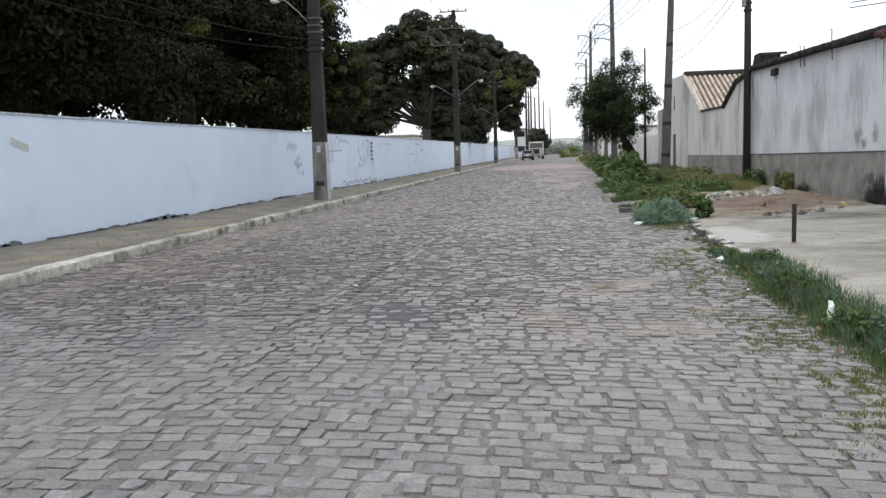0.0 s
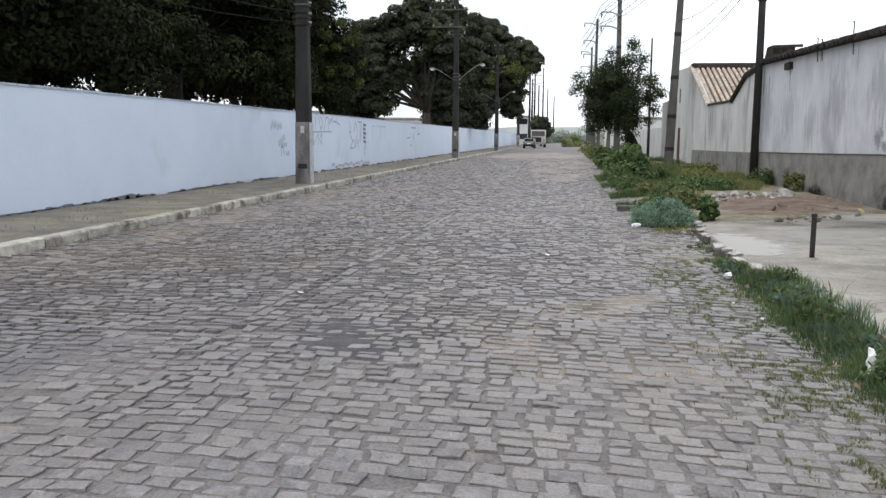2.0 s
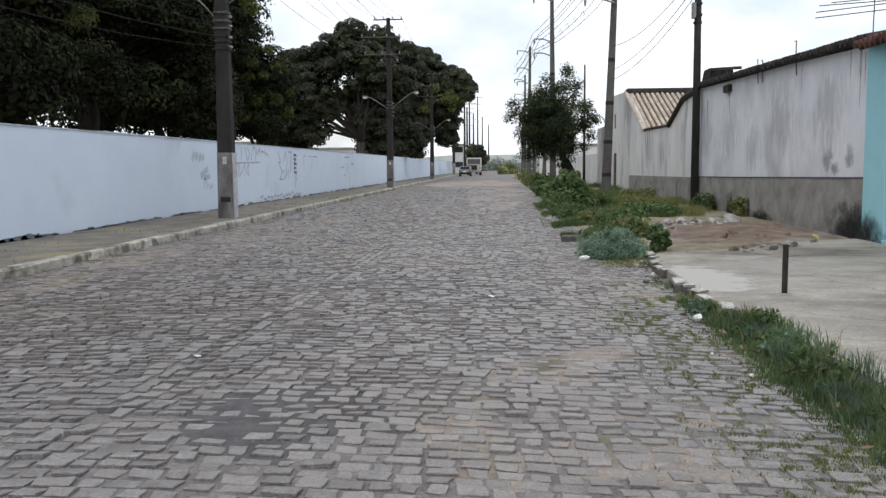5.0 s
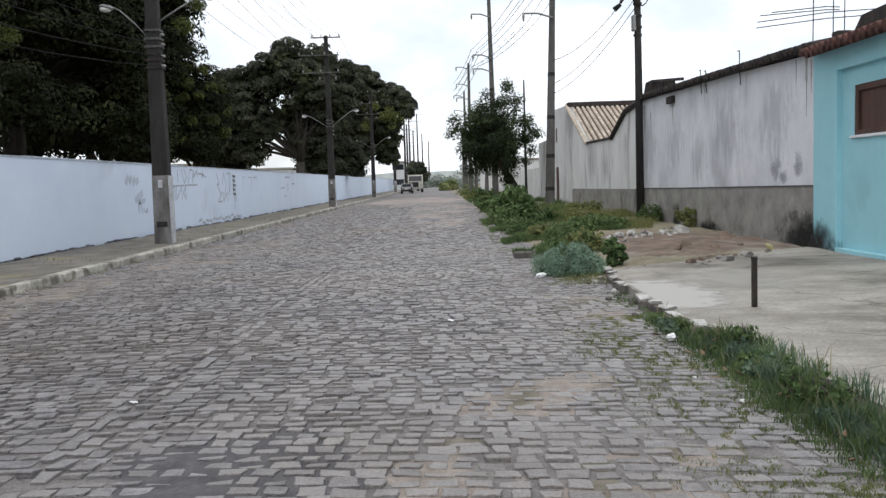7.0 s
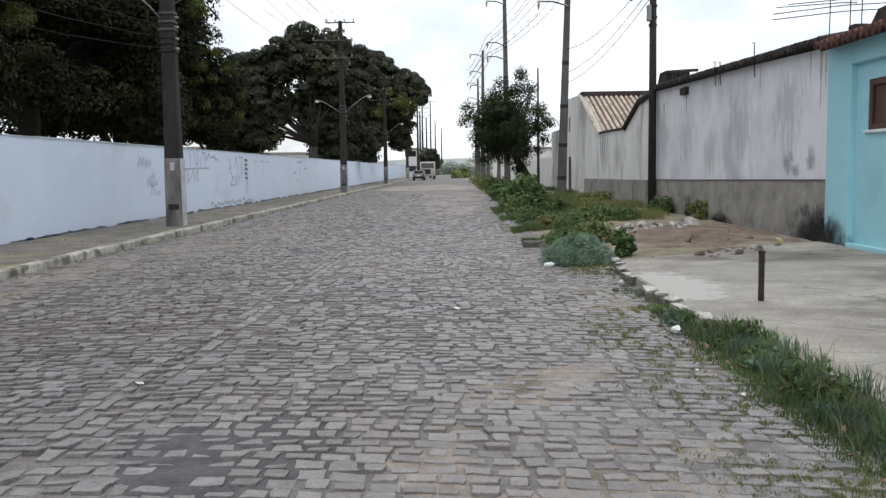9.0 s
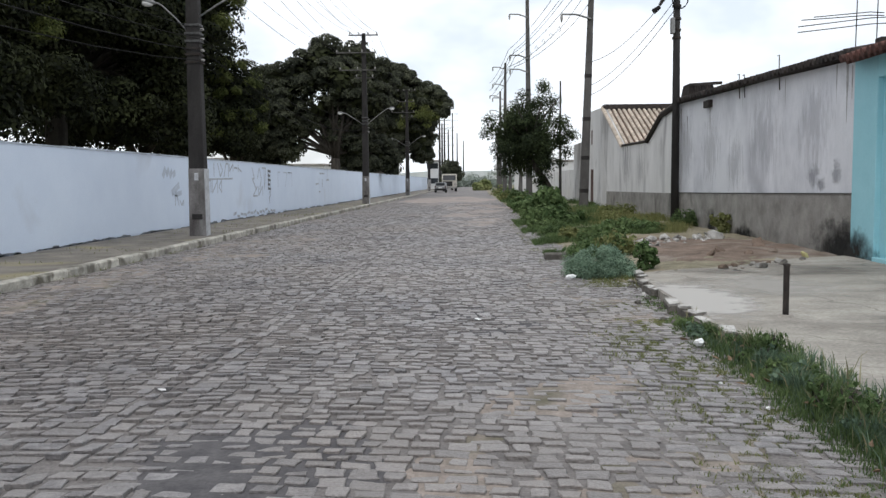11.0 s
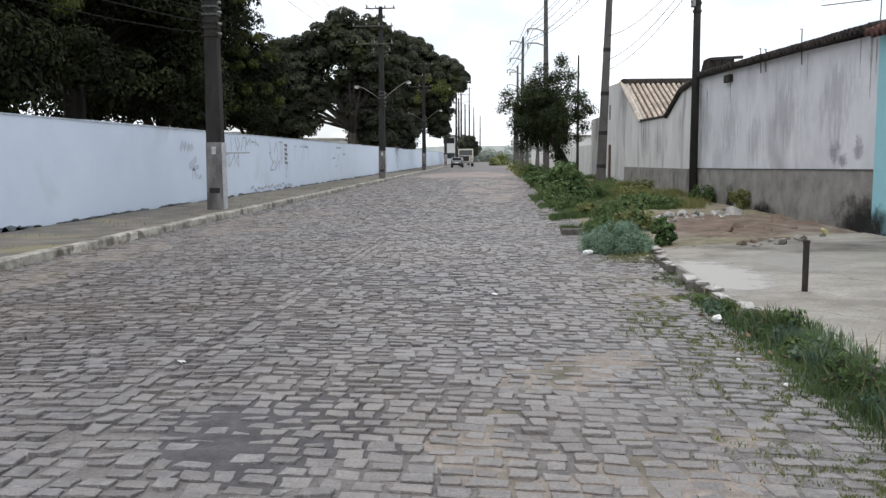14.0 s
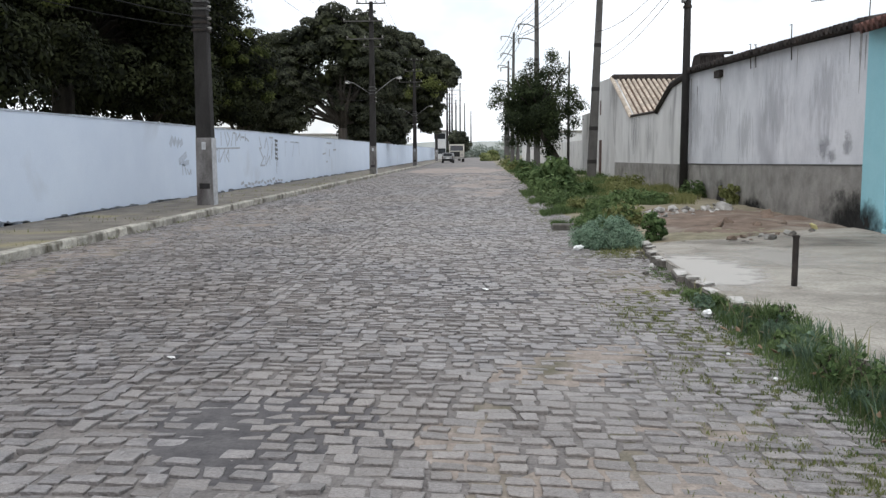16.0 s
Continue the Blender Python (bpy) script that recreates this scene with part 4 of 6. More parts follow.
broof = part("roof", boxed((BX - 0.1, 6.0, 3.58), (BX + 5.5, 18.45, 3.61)), TILE_RED, blue, "red clay tile eaves")
for i in range(62):
    y0 = 6.1 + i * 0.2
    bm = tube(bmesh.new(), [(BX - 0.30 - 0.03 * rnd.random(), y0, 3.55), (BX + 0.1, y0, 3.66), (BX + 0.6, y0, 3.80)], [0.07, 0.066, 0.062], 10)
    part("tile_course", bm, TILE_RED, broof)
for i in range(61):
    y0 = 6.2 + i * 0.2
    part("tile_under", tube(bmesh.new(), [(BX - 0.26, y0, 3.50), (BX + 0.5, y0, 3.70)], [0.06, 0.055], 6), TILE_RED, broof)
part("upper_roof", prism(bmesh.new(), [(6, 3.9), (18.4, 3.78), (18.0, 4.12), (6, 4.5)], BX + 0.6, BX + 5), TILE_DARK, blue, "black stained upper roof edge")
part("house_side", boxed((BX + 0.35, 6, -0.1), (BX + 5, 6.2, 3.6)), BLUE, blue)
# bars of bare reinforcement over the roof
rebar = thing("reinforcement_bars", BX + 0.7, 17, 4.0, "bare rusty reinforcement bars jutting over the roof", "rebar")
for k, (zl, zr, x0) in enumerate(((4.72, 4.98, 7.05), (4.86, 5.1, 7.1), (5.02, 5.06, 7.2), (5.1, 5.12, 7.5))):
    part("bar", tube(bmesh.new(), [(x0, 22.6 + 0.1 * k, zl), (8.6, 22.6, (zl + zr) / 2 + 0.03), (10.8 if k < 2 else 8.9, 22.6, zr)], 0.011, 5), IRON, rebar)
for xx, zz in ((8.75, 6.1), (9.0, 5.75), (8.3, 5.5)):
    part("bar", tube(bmesh.new(), [(xx, 22.6, 3.9), (xx + 0.02, 22.6, zz)], 0.012, 5), IRON, rebar)
part("stub", boxed((8.8, 22.5, 3.9), (9.15, 22.8, 4.6), 0.03), TILE_DARK, rebar, "stub of a concrete column")
# thin iron pins on the wall top
for yy, hh in ((22.3, 0.3), (25.1, 0.15), (24.7, 0.1)):
    p = thing("iron_pin", RX - 0.1, yy, 3.7, "thin bent iron pin on the wall's top", "iron pin", "pins on the wall")
    z0 = 3.58 + (yy - 18.5) / 13 * 0.4
    part("pin", tube(bmesh.new(), [(RX - 0.02, yy, z0 - 0.25), (RX - 0.04, yy, z0 + hh * 0.6), (RX - 0.04, yy, z0 + 0.2 + hh), (RX - 0.04, yy + 0.12, z0 + 0.2 + hh)], 0.012, 5), IRON, p)


# dark runs of water and smudges on the old plaster
STREAK = material("water_streak", (0.27, 0.27, 0.27), (0.42, 0.415, 0.41), 7, 0.9, 0.2, 40)


def streak(y, z0, z1, w, x=RX):
    q = random.Random(int(y * 100))
    bm = bmesh.new()
    n = 6
    a, b = [], []
    for i in range(n + 1):
        z = z1 + (z0 - z1) * i / n
        h = w * (1 - 0.85 * (i / n) ** 2) * (0.6 + 0.8 * q.random()) / 2
        a.append(bm.verts.new((x - 0.004, y - h, z)))
        b.append(bm.verts.new((x - 0.004, y + h, z)))
    for i in range(n):
        bm.faces.new((a[i], a[i + 1], b[i + 1], b[i]))
    return tagged(part("water_stain", bm, STREAK), "dark run of dirty water down the plaster", "stain", kind="structure")


for y, z0, z1, w in ((18.95, 2.5, 3.55, 0.09), (18.75, 2.9, 3.5, 0.05), (19.4, 2.9, 3.6, 0.05), (27.85, 2.9, 3.55, 0.08), (30.4, 2.6, 3.5, 0.09), (30.8, 2.4, 3.3, 0.07), (31.2, 2.8, 3.8, 0.1),
                     (40.9, 1.7, 3.0, 0.16), (41.4, 1.3, 3.0, 0.2), (41.9, 2.0, 3.05, 0.22), (40.2, 2.1, 3.0, 0.1), (38.2, 1.1, 3.0, 0.1), (22.0, 3.0, 3.65, 0.04), (24.9, 3.2, 3.75, 0.05)):
    streak(y, z0, z1, w)
SMUDGE = smudge_material("grey_smudge", (0.30, 0.30, 0.33), 0.6, 6, 0.45)
WEEP = smudge_material("weeping_damp", (0.42, 0.42, 0.45), 0.7, 7, 0.24, (1, 1, 0.22))
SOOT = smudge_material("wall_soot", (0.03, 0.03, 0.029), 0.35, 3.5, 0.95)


def smudge(x, y0, y1, z0, z1, mat, label):
    bm = bmesh.new()
    bm.faces.new([bm.verts.new(p) for p in ((x, y0, z0), (x, y0, z1), (x, y1, z1), (x, y1, z0))])
    return tagged(part("wall_stain", bm, mat), label, "stain", kind="structure")


for y0, y1, z0, z1 in ((20.0, 20.75, 1.28, 1.85), (19.05, 19.55, 1.35, 1.9), (19.7, 20.3, 1.25, 1.6)):
    smudge(RX - 0.005, y0, y1, z0, z1, SMUDGE, "blurred dark smudge on the old plaster")
for y0, y1, z0, z1 in ((26.6, 28.9, 1.2, 3.5), (22.0, 24.6, 1.4, 3.6), (29.4, 31.5, 1.3, 3.7), (19.4, 21.4, 1.6, 3.5), (24.6, 26.4, 1.0, 2.8), (37.0, 39.0, 1.0, 2.9), (39.5, 42.4, 1.2, 3.2)):
    smudge(RX - 0.007, y0, y1, z0, z1, WEEP, "grey damp that has run down the plaster")
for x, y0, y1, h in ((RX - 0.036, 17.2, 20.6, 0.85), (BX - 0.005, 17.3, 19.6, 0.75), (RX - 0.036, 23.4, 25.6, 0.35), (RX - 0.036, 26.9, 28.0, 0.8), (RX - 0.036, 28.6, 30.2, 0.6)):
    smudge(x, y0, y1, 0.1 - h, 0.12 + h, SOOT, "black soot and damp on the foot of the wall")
# dark strip that paints in the shadow under the plaster's lower edge
tagged(part("plinth_shadow_line", prism(bmesh.new(), [(18.5, 1.24), (27.4, 1.13), (31.6, 1.09), (31.6, 1.115), (27.4, 1.155), (18.5, 1.265)], RX - 0.042, RX - 0.002), LEDGE_SHADE), "thin dark strip painted as the shadow line above the plinth", "ledge", kind="structure")

# ---- cement apron, broken edge, post ----


def apron_height(x, y):
    return 0.10 + 0.012 * (x - 2.3) + 0.012 * noise.noise((x * 0.8, y * 0.8, 1))


def apron_edge(y):
    """Where the apron's broken street edge runs."""
    base = 2.31 + 0.09 * max(0.0, y - 14.6) + 0.21 * min(1.0, max(0.0, (11.45 - y) / 0.5))
    return base + 0.06 * noise.noise((y * 2.3, 0, 2)) + 0.035 * noise.noise((y * 7, 0, 4))


def far_edge(x):
    return 16.3 + (x - 2.4) * 0.62 + 0.15 * math.sin(x * 2.7)


ys = np.linspace(-2, 19.2, 130)
verts, faces = [], []
NX = 18
for y in ys:
    for i in range(NX):
        x = apron_edge(min(y, 16.4)) + (6.55 - apron_edge(min(y, 16.4))) * i / (NX - 1)
        yy = min(y, far_edge(x))
        verts.append((x, yy, apron_height(x, yy)))
for j in range(len(ys) - 1):
    for i in range(NX - 1):
        a = j * NX + i
        if abs(verts[a][1] - verts[a + NX][1]) + abs(verts[a + 1][1] - verts[a + NX + 1][1]) > 1e-4:
            faces.append((a, a + 1, a + NX + 1, a + NX))
apron = tagged(new("apron", mesh_from("apron", verts, faces, CEMENT)), "worn grey cement apron in front of the turquoise house", "pavement", kind="structure")
sol = apron.modifiers.new("thickness", "SOLIDIFY")
sol.thickness, sol.offset = 0.16, -1
# paler fresh cement and dark dirt on the apron
PALE_CEMENT = smudge_material("pale_cement_skin", (0.56, 0.535, 0.505), 0.25, 3.0, 0.8, (0.8, 1, 1), True, 0.3)
WORN_CEMENT = smudge_material("worn_pale_cement", (0.50, 0.475, 0.44), 0.4, 2.0, 0.55, (0.7, 1.2, 1), True, 0.5)
APRON_DIRT = smudge_material("apron_dirt", (0.18, 0.165, 0.148), 0.6, 2.4, 0.35, (0.8, 1.2, 1), True)


def ground_stain(name, x0, x1, y0, y1, lift, mat, label):
    """A thin skin lying on the apron, following its surface."""
    n = 28
    xs, ys = np.linspace(x0, x1, n), np.linspace(y0, y1, n)
    v = [(x, y, apron_height(x, y) + lift) for y in ys for x in xs]
    f = [(b * n + a, b * n + a + 1, (b + 1) * n + a + 1, (b + 1) * n + a) for b in range(n - 1) for a in range(n - 1) if xs[a] > apron_edge(ys[b]) - 0.01 and xs[a] > apron_edge(ys[b + 1]) - 0.01]
    return tagged(new(name, mesh_from(name, v, f, mat)), label, "patch", kind="structure")


ground_stain("cement_patch", 2.45, 5.2, 13.0, 16.3, 0.006, WORN_CEMENT, "worn paler cement on the apron")
ground_stain("cement_patch", 1.5, 3.55, 11.0, 15.9, 0.009, PALE_CEMENT, "paler smooth cement skin along the apron's edge")
for k, (x0, x1, y0, y1) in enumerate(((3.3, 5.9, 9.4, 12.4), (2.9, 4.8, 7.0, 10.0), (3.4, 6.4, 15.2, 18.0), (4.8, 6.5, 11.5, 15.0), (2.9, 4.2, 15.6, 17.4))):
    ground_stain("dirt_stain", x0, x1, y0, y1, 0.011 + 0.003 * k, APRON_DIRT, "dark dirt ground into the cement")


def rock(bm, x, y, z, sx, sy, sz, r):
    g = bmesh.ops.create_icosphere(bm, subdivisions=1, radius=1)["verts"]
    for v in g:
        v.co *= 0.8 + 0.4 * r.random()
    bmesh.ops.transform(bm, matrix=pose(x, y, z, r.random() * 40, r.random() * 40, r.random() * 360) @ Matrix.Diagonal((sx, sy, sz, 1)), verts=g)
    return bm


# broken lengths of the old kerb along the apron's edge; dark bodies paint their shaded faces, pale caps their lit tops
r = random.Random(5)
y = 11.2
while y < 16.3:
    s = 0.14 + 0.34 * r.random()
    if r.random() < 0.9:
        x, hgt = apron_edge(y + s / 2) - 0.03 - 0.03 * r.random(), 0.085 + 0.03 * r.random()
        m = pose(x, y + s / 2, 0, r.uniform(-4, 4), r.uniform(-9, 3), r.uniform(-9, 9))
        bm = boxed((-0.045, -s / 2, -0.04), (0.085, s / 2, hgt), 0.012)
        for v in bm.verts:
            v.co += Vector((r.uniform(-0.016, 0.016), r.uniform(-0.016, 0.016), r.uniform(-0.012, 0.008)))
        bmesh.ops.transform(bm, matrix=m, verts=bm.verts)
        ob = part("concrete_lump", bm, BROKEN)
        tagged(ob, "broken length of concrete kerb, shade-dark faces and pale lit top", "rubble", "lumps along the apron")
        if r.random() < 0.75:
            a, b = -s * (0.2 + 0.25 * r.random()), s * (0.2 + 0.25 * r.random())
            bm = boxed((-0.04 + 0.04 * r.random(), a, hgt - 0.01), (0.09, b, hgt + 0.012), 0.006)
            for v in bm.verts:
                v.co += Vector((r.uniform(-0.014, 0.014), r.uniform(-0.02, 0.02), r.uniform(-0.004, 0.004)))
            bmesh.ops.transform(bm, matrix=m, verts=bm.verts)
            part("lit_cap", bm, LUMP_TOP, ob, "pale cap coloured as the lump's lit top")
    y += s + 0.01 + 0.05 * r.random()
for k in range(26):
    y = 10.8 + 5.4 * r.random()
    s = 0.018 + 0.03 * r.random()
    ob = part("rubble_stone", rock(bmesh.new(), apron_edge(y) - 0.16 - 0.25 * r.random() ** 2, y, s * 0.4, s * 1.3, s, s * 0.7, r), r.choice((RUBBLE, BROKEN, BROKEN)))
    tagged(ob, "small broken piece of concrete beside the apron", "rubble", "crumbs along the apron")

post = thing("iron_post", 3.12, 12.1, 0.11, "short dark rusted iron post set in the apron", "post")
part("stem", boxed((3.094, 12.075, 0.02), (3.146, 12.127, 0.65), 0.008), IRON, post)
part("cap", boxed((3.09, 12.071, 0.63), (3.15, 12.131, 0.66), 0.006), IRON, post)
part("footing", tube(bmesh.new(), [(3.12, 12.1, 0.08), (3.12, 12.1, 0.135)], [0.12, 0.07], 8), CEMENT, post)

# bare soil patch beyond the apron
grid("soil_patch", 2.9, 6.5, 24, 17.2, 24.5, 30, lambda x, y: verge_height(x, y) + 0.05 * (1 - abs((y - 20.8) / 3.7)) * min(1, max(0, x - 2.9) * 2) - 0.012 + 0.012 * noise.noise((x * 4, y * 4, 7)), SOIL, "bare reddish soil beside the house wall", "soil")
slab = part("concrete_block", boxed((1.30, 19.75, -0.02), (1.88, 20.1, 0.12), 0.018), BROKEN)
tagged(slab, "flat weathered concrete block lying in the grass", "block")
for i in range(120):
    x = 2.7 + 3.3 * r.random()
    y = 20.4 + (x - 2.7) * 1.25 + r.uniform(-0.8, 0.8)
    s = 0.025 + 0.05 * r.random() ** 2
    ob = part("rubble_stone", rock(bmesh.new(), x, y, verge_height(x, y) + s * 0.45, s * 1.5, s * 1.1, s * 0.55, r), r.choice((RUBBLE, RUBBLE, PLINTH)))
    tagged(ob, "broken piece of pale rubble on the soil", "rubble", "rubble heap")
for x, y, s in ((5.6, 23.6, 0.19), (3.9, 22.6, 0.13), (4.3, 23.1, 0.13), (5.1, 23.4, 0.1), (3.2, 21.4, 0.1), (3.6, 22.0, 0.12)):
    ob = part("rubble_stone", rock(bmesh.new(), x, y, verge_height(x, y) + s * 0.4, s * 1.2, s, s * 0.65, r), RUBBLE)
    tagged(ob, "large lump of pale rubble on the soil", "rubble", "rubble heap")
for x, y, w in ((5.7, 20.8, 0.45), (4.6, 19.6, 0.3), (5.0, 19.2, 0.25), (4.2, 18.9, 0.22), (5.5, 19.4, 0.2)):
    ob = part("clod", rock(bmesh.new(), x, y, 0.16, w * 0.6, w * 0.35, 0.06, r), SOIL)
    tagged(ob, "dark clod of soil and broken cement", "clod", "clods on the soil")
for k in range(24):
    x = 3.8 + 1.9 * r.random()
    y = 16.75 + (x - 3.9) * 0.85 + r.uniform(-0.3, 0.3)
    w = 0.03 + 0.07 * r.random() ** 2
    ob = part("clod", rock(bmesh.new(), x, y, 0.11 + w * 0.35, w * 1.3, w, w * 0.6, r), r.choice((SOIL, BROKEN, PLINTH)))
    tagged(ob, "small clod of earth and broken cement", "clod", "clods on the soil")
bm = bmesh.new()
rock(bm, 5.75, 18.5, 0.18, 0.13, 0.09, 0.045, r)
tagged(part("litter_bag", bm, material("yellowed_plastic", (0.5, 0.45, 0.2), (0.62, 0.56, 0.3), 8)), "crumpled yellowish plastic bag on the ground", "litter")


BAGX, BAGY = 2.13, 7.12


def crumpled(name, x, y, z, s, label, seed):
    q = random.Random(seed)
    bm = bmesh.new()
    g = bmesh.ops.create_icosphere(bm, subdivisions=2, radius=1)["verts"]
    for v in g:
        v.co *= 0.65 + 0.6 * q.random()
    bmesh.ops.transform(bm, matrix=pose(x, y, z, 0, 0, q.random() * 360) @ Matrix.Diagonal((s[0], s[1], s[2], 1)), verts=g)
    return tagged(part(name, bm, PLASTIC), label, "litter", "litter in the grass")


crumpled("litter_bag", BAGX, BAGY, 0.13, (0.045, 0.03, 0.09), "crumpled white plastic bag standing in the grass", 1)
crumpled("litter_bag", BAGX + 0.09, BAGY - 0.07, 0.07, (0.06, 0.04, 0.03), "crumpled white plastic bag in the grass", 2)
crumpled("litter_bag", 1.95, 11.0, 0.06, (0.06, 0.04, 0.035), "small crumpled white plastic bag in the grass", 3)
crumpled("litter_bag", 1.42, 16.4, 0.05, (0.10, 0.05, 0.04), "small white litter at the grass edge", 4)
crumpled("litter_bag", 1.86, 8.9, 0.02, (0.018, 0.012, 0.01), "white scrap of paper on the setts", 5)
crumpled("litter_bag", 1.75, 9.6, 0.02, (0.018, 0.012, 0.01), "white scrap of paper on the setts", 6)
crumpled("litter_bag", -0.03, 12.57, 0.022, (0.08, 0.03, 0.008), "flat white scrap on the setts", 7)
crumpled("litter_bag", -2.37, 9.4, 0.022, (0.05, 0.025, 0.008), "flat white scrap on the setts", 8)

# ---- grass and weeds ----
grng = np.random.default_rng(21)


def strip(n, y0, y1, xf, spread, zf, hf):
    out = []
    for _ in range(n):
        y = y0 + (y1 - y0) * grng.random()
        x = xf(y) + grng.normal() * spread(y)
        h = hf(x, y) * (1.0 if y < 12.6 else 0.4) if y < 10.9 or x < apron_edge(y) - 0.03 else 0.0
        if h > 0.015:
            out.append((x, y, zf(x, y), h))
    return out


def tuft(x, y, s, seed):
    return max(0.0, 0.55 + 0.9 * noise.noise((x * s, y * s, seed)))


low = lambda x, y: 0.0 if x < apron_edge(y) - 0.03 else 0.09
edge_mid = lambda y: 2.2 + 0.05 * math.sin(y * 1.3) - (0.12 if y > 11.6 else 0)


def bank(x, y, peak):
    """How tall the strip's growth stands: highest beside the apron, thinning out over the setts and towards its far end."""
    return peak * max(0.12, 1 - abs(x - 2.34) * 1.9) * (1.0 if y < 10.8 else max(0.5, 1 - (y - 10.8) * 0.4))


grass_mesh("grass", strip(22000, 4, 14.4, edge_mid, lambda y: 0.2, low, lambda x, y: bank(x, y, 0.06 * tuft(x, y, 1.3, 1) + 0.26 * tuft(x, y, 6.5, 2) - 0.03)), GRASS,
           "green grass growing between road and apron", grng)
grass_mesh("grass", strip(17000, 4, 11.5, lambda y: 2.32, lambda y: 0.1, low, lambda x, y: 0.14 * tuft(x, y, 2.4, 4) + 0.13 * tuft(x, y, 7, 3) - 0.05), GRASS_BLUE,
           "tall bluish green grass along the apron", grng)
grass_mesh("grass", strip(900, 4, 12.5, lambda y: 2.34, lambda y: 0.13, low, lambda x, y: 0.3 * tuft(x, y, 3.4, 8) - 0.03), GRASS_STRAW,
           "thin straw-coloured stalks in the grass strip", grng)
grass_mesh("grass", strip(60000, 4, 17, lambda y: 1.86 - 0.012 * y, lambda y: 0.3, lambda x, y: -0.008, lambda x, y: 0.03 * tuft(x, y, 1.3, 9) + 0.05 * tuft(x, y, 11, 19) - 0.024), GRASS_JOINT,
           "short yellowish grass in the joints of the setts", grng)


def field(n, x0, x1, y0, y1, hmax, seed, keep=0.45, s=0.7):
    out = []
    while len(out) < n:
        y = y0 + (y1 - y0) * grng.random() ** 1.4
        x = x0 + (x1 - x0) * grng.random()
        if x > 3.0 + 0.25 * math.sin(y * 2.1) and y < 25.6:
            continue
        k = noise.noise((x * s, y * s * 0.8, seed))
        if k < keep - 0.6 + 0.3 * grng.random():
            continue
        out.append((x, y, verge_height(x, y) - 0.01, hmax * (0.3 + 0.7 * max(0, k + 0.3)) * (0.6 + 0.4 * grng.random())))
    return out


grass_mesh("grass", field(24000, 1.35, 5.0, 20.3, 36, 0.3, 31, 0.62, 1.1), GRASS, "green weeds on the verge", grng)
grass_mesh("grass", field(10000, 1.15, 2.6, 15.4, 34, 0.13, 41, 0.4), GRASS_DRY, "yellowish short grass at the road's edge", grng)
grass_mesh("grass", field(9000, 3.5, 6.5, 24.5, 44, 0.45, 51, 0.55), GRASS_DRY, "dry tall weeds by the house wall", grng)
grass_mesh("grass", field(16000, 1.9, 6.4, 36, 100, 0.45, 61, 0.5), GRASS, "weeds along the verge further off", grng)
dr = random.Random(23)
for k in range(26):
    y = 5.2 + 6.2 * dr.random()
    x, s, a = 1.75 + 0.55 * dr.random(), 0.03 + 0.03 * dr.random(), dr.random() * 6.28
    bm = bmesh.new()
    vs = [bm.verts.new(v) for v in ((-s, 0, 0.004), (-s * 0.2, s * 0.45, 0.0), (s, 0, 0.008), (-s * 0.2, -s * 0.45, 0.0), (0, 0, 0.014))]
    for i in range(4):
        bm.faces.new((vs[i], vs[(i + 1) % 4], vs[4]))
    bmesh.ops.transform(bm, matrix=pose(x, y, 0.05 + 0.06 * dr.random(), dr.uniform(-30, 30), dr.uniform(-30, 30), math.degrees(a)), verts=bm.verts)
    tagged(part("dead_leaf", bm, DEAD_LEAF), "curled brown dead leaf caught in the grass", "leaf", "dead leaves in the grass")
pav = [(-8.95 + 1.9 * grng.random(), y, 0.13, 0.03 + 0.05 * grng.random()) for y in 8 + 52 * grng.random(2600) if noise.noise((y * 0.6, 0, 3)) > 0.0]
grass_mesh("grass", pav, GRASS_DRY, "sparse yellowish grass on the pavement", grng)
foot = [(-6.70 + 0.05 * grng.random(), y, 0.0, 0.02 + 0.06 * grng.random()) for y in 8 + 50 * grng.random(1500) if noise.noise((y * 0.8, 0, 6)) > 0.05]
grass_mesh("grass", foot, GRASS_DRY, "sparse weeds along the kerb's foot", grng)


def leafy_plant(name, x, y, z, w, h, n, size, mat, label, category, seed, stems=7):
    q = np.random.default_rng(seed)
    plant = thing(name, x, y, z, label, category)
    for i in range(stems):
        a = 2 * math.pi * i / stems + q.random()
        part("stem", tube(bmesh.new(), [(x, y, z - 0.03), (x + math.cos(a) * w * 0.3, y + math.sin(a) * w * 0.3, z + h * 0.4), (x + math.cos(a) * w * 0.6, y + math.sin(a) * w * 0.6, z + h * 0.6)], [0.014, 0.01, 0.005], 5), BARK, plant)
    c, rr = clumps(q, (x, y, z + h * 0.36), w, w, h * 0.5, 30, w * 0.36, -0.9, 0.2)
    leaf_cloud("leaves", c, rr, n, size, mat, plant, q, 0.8, broad=0.27)
    return plant


# feathery bluish bush at the apron's far corner, spreading and uneven
q = np.random.default_rng(77)
feather = thing("bush", 1.95, 16.9, 0.0, "low spreading bush of fine pale bluish green foliage", "bush")
c, rr = [], []
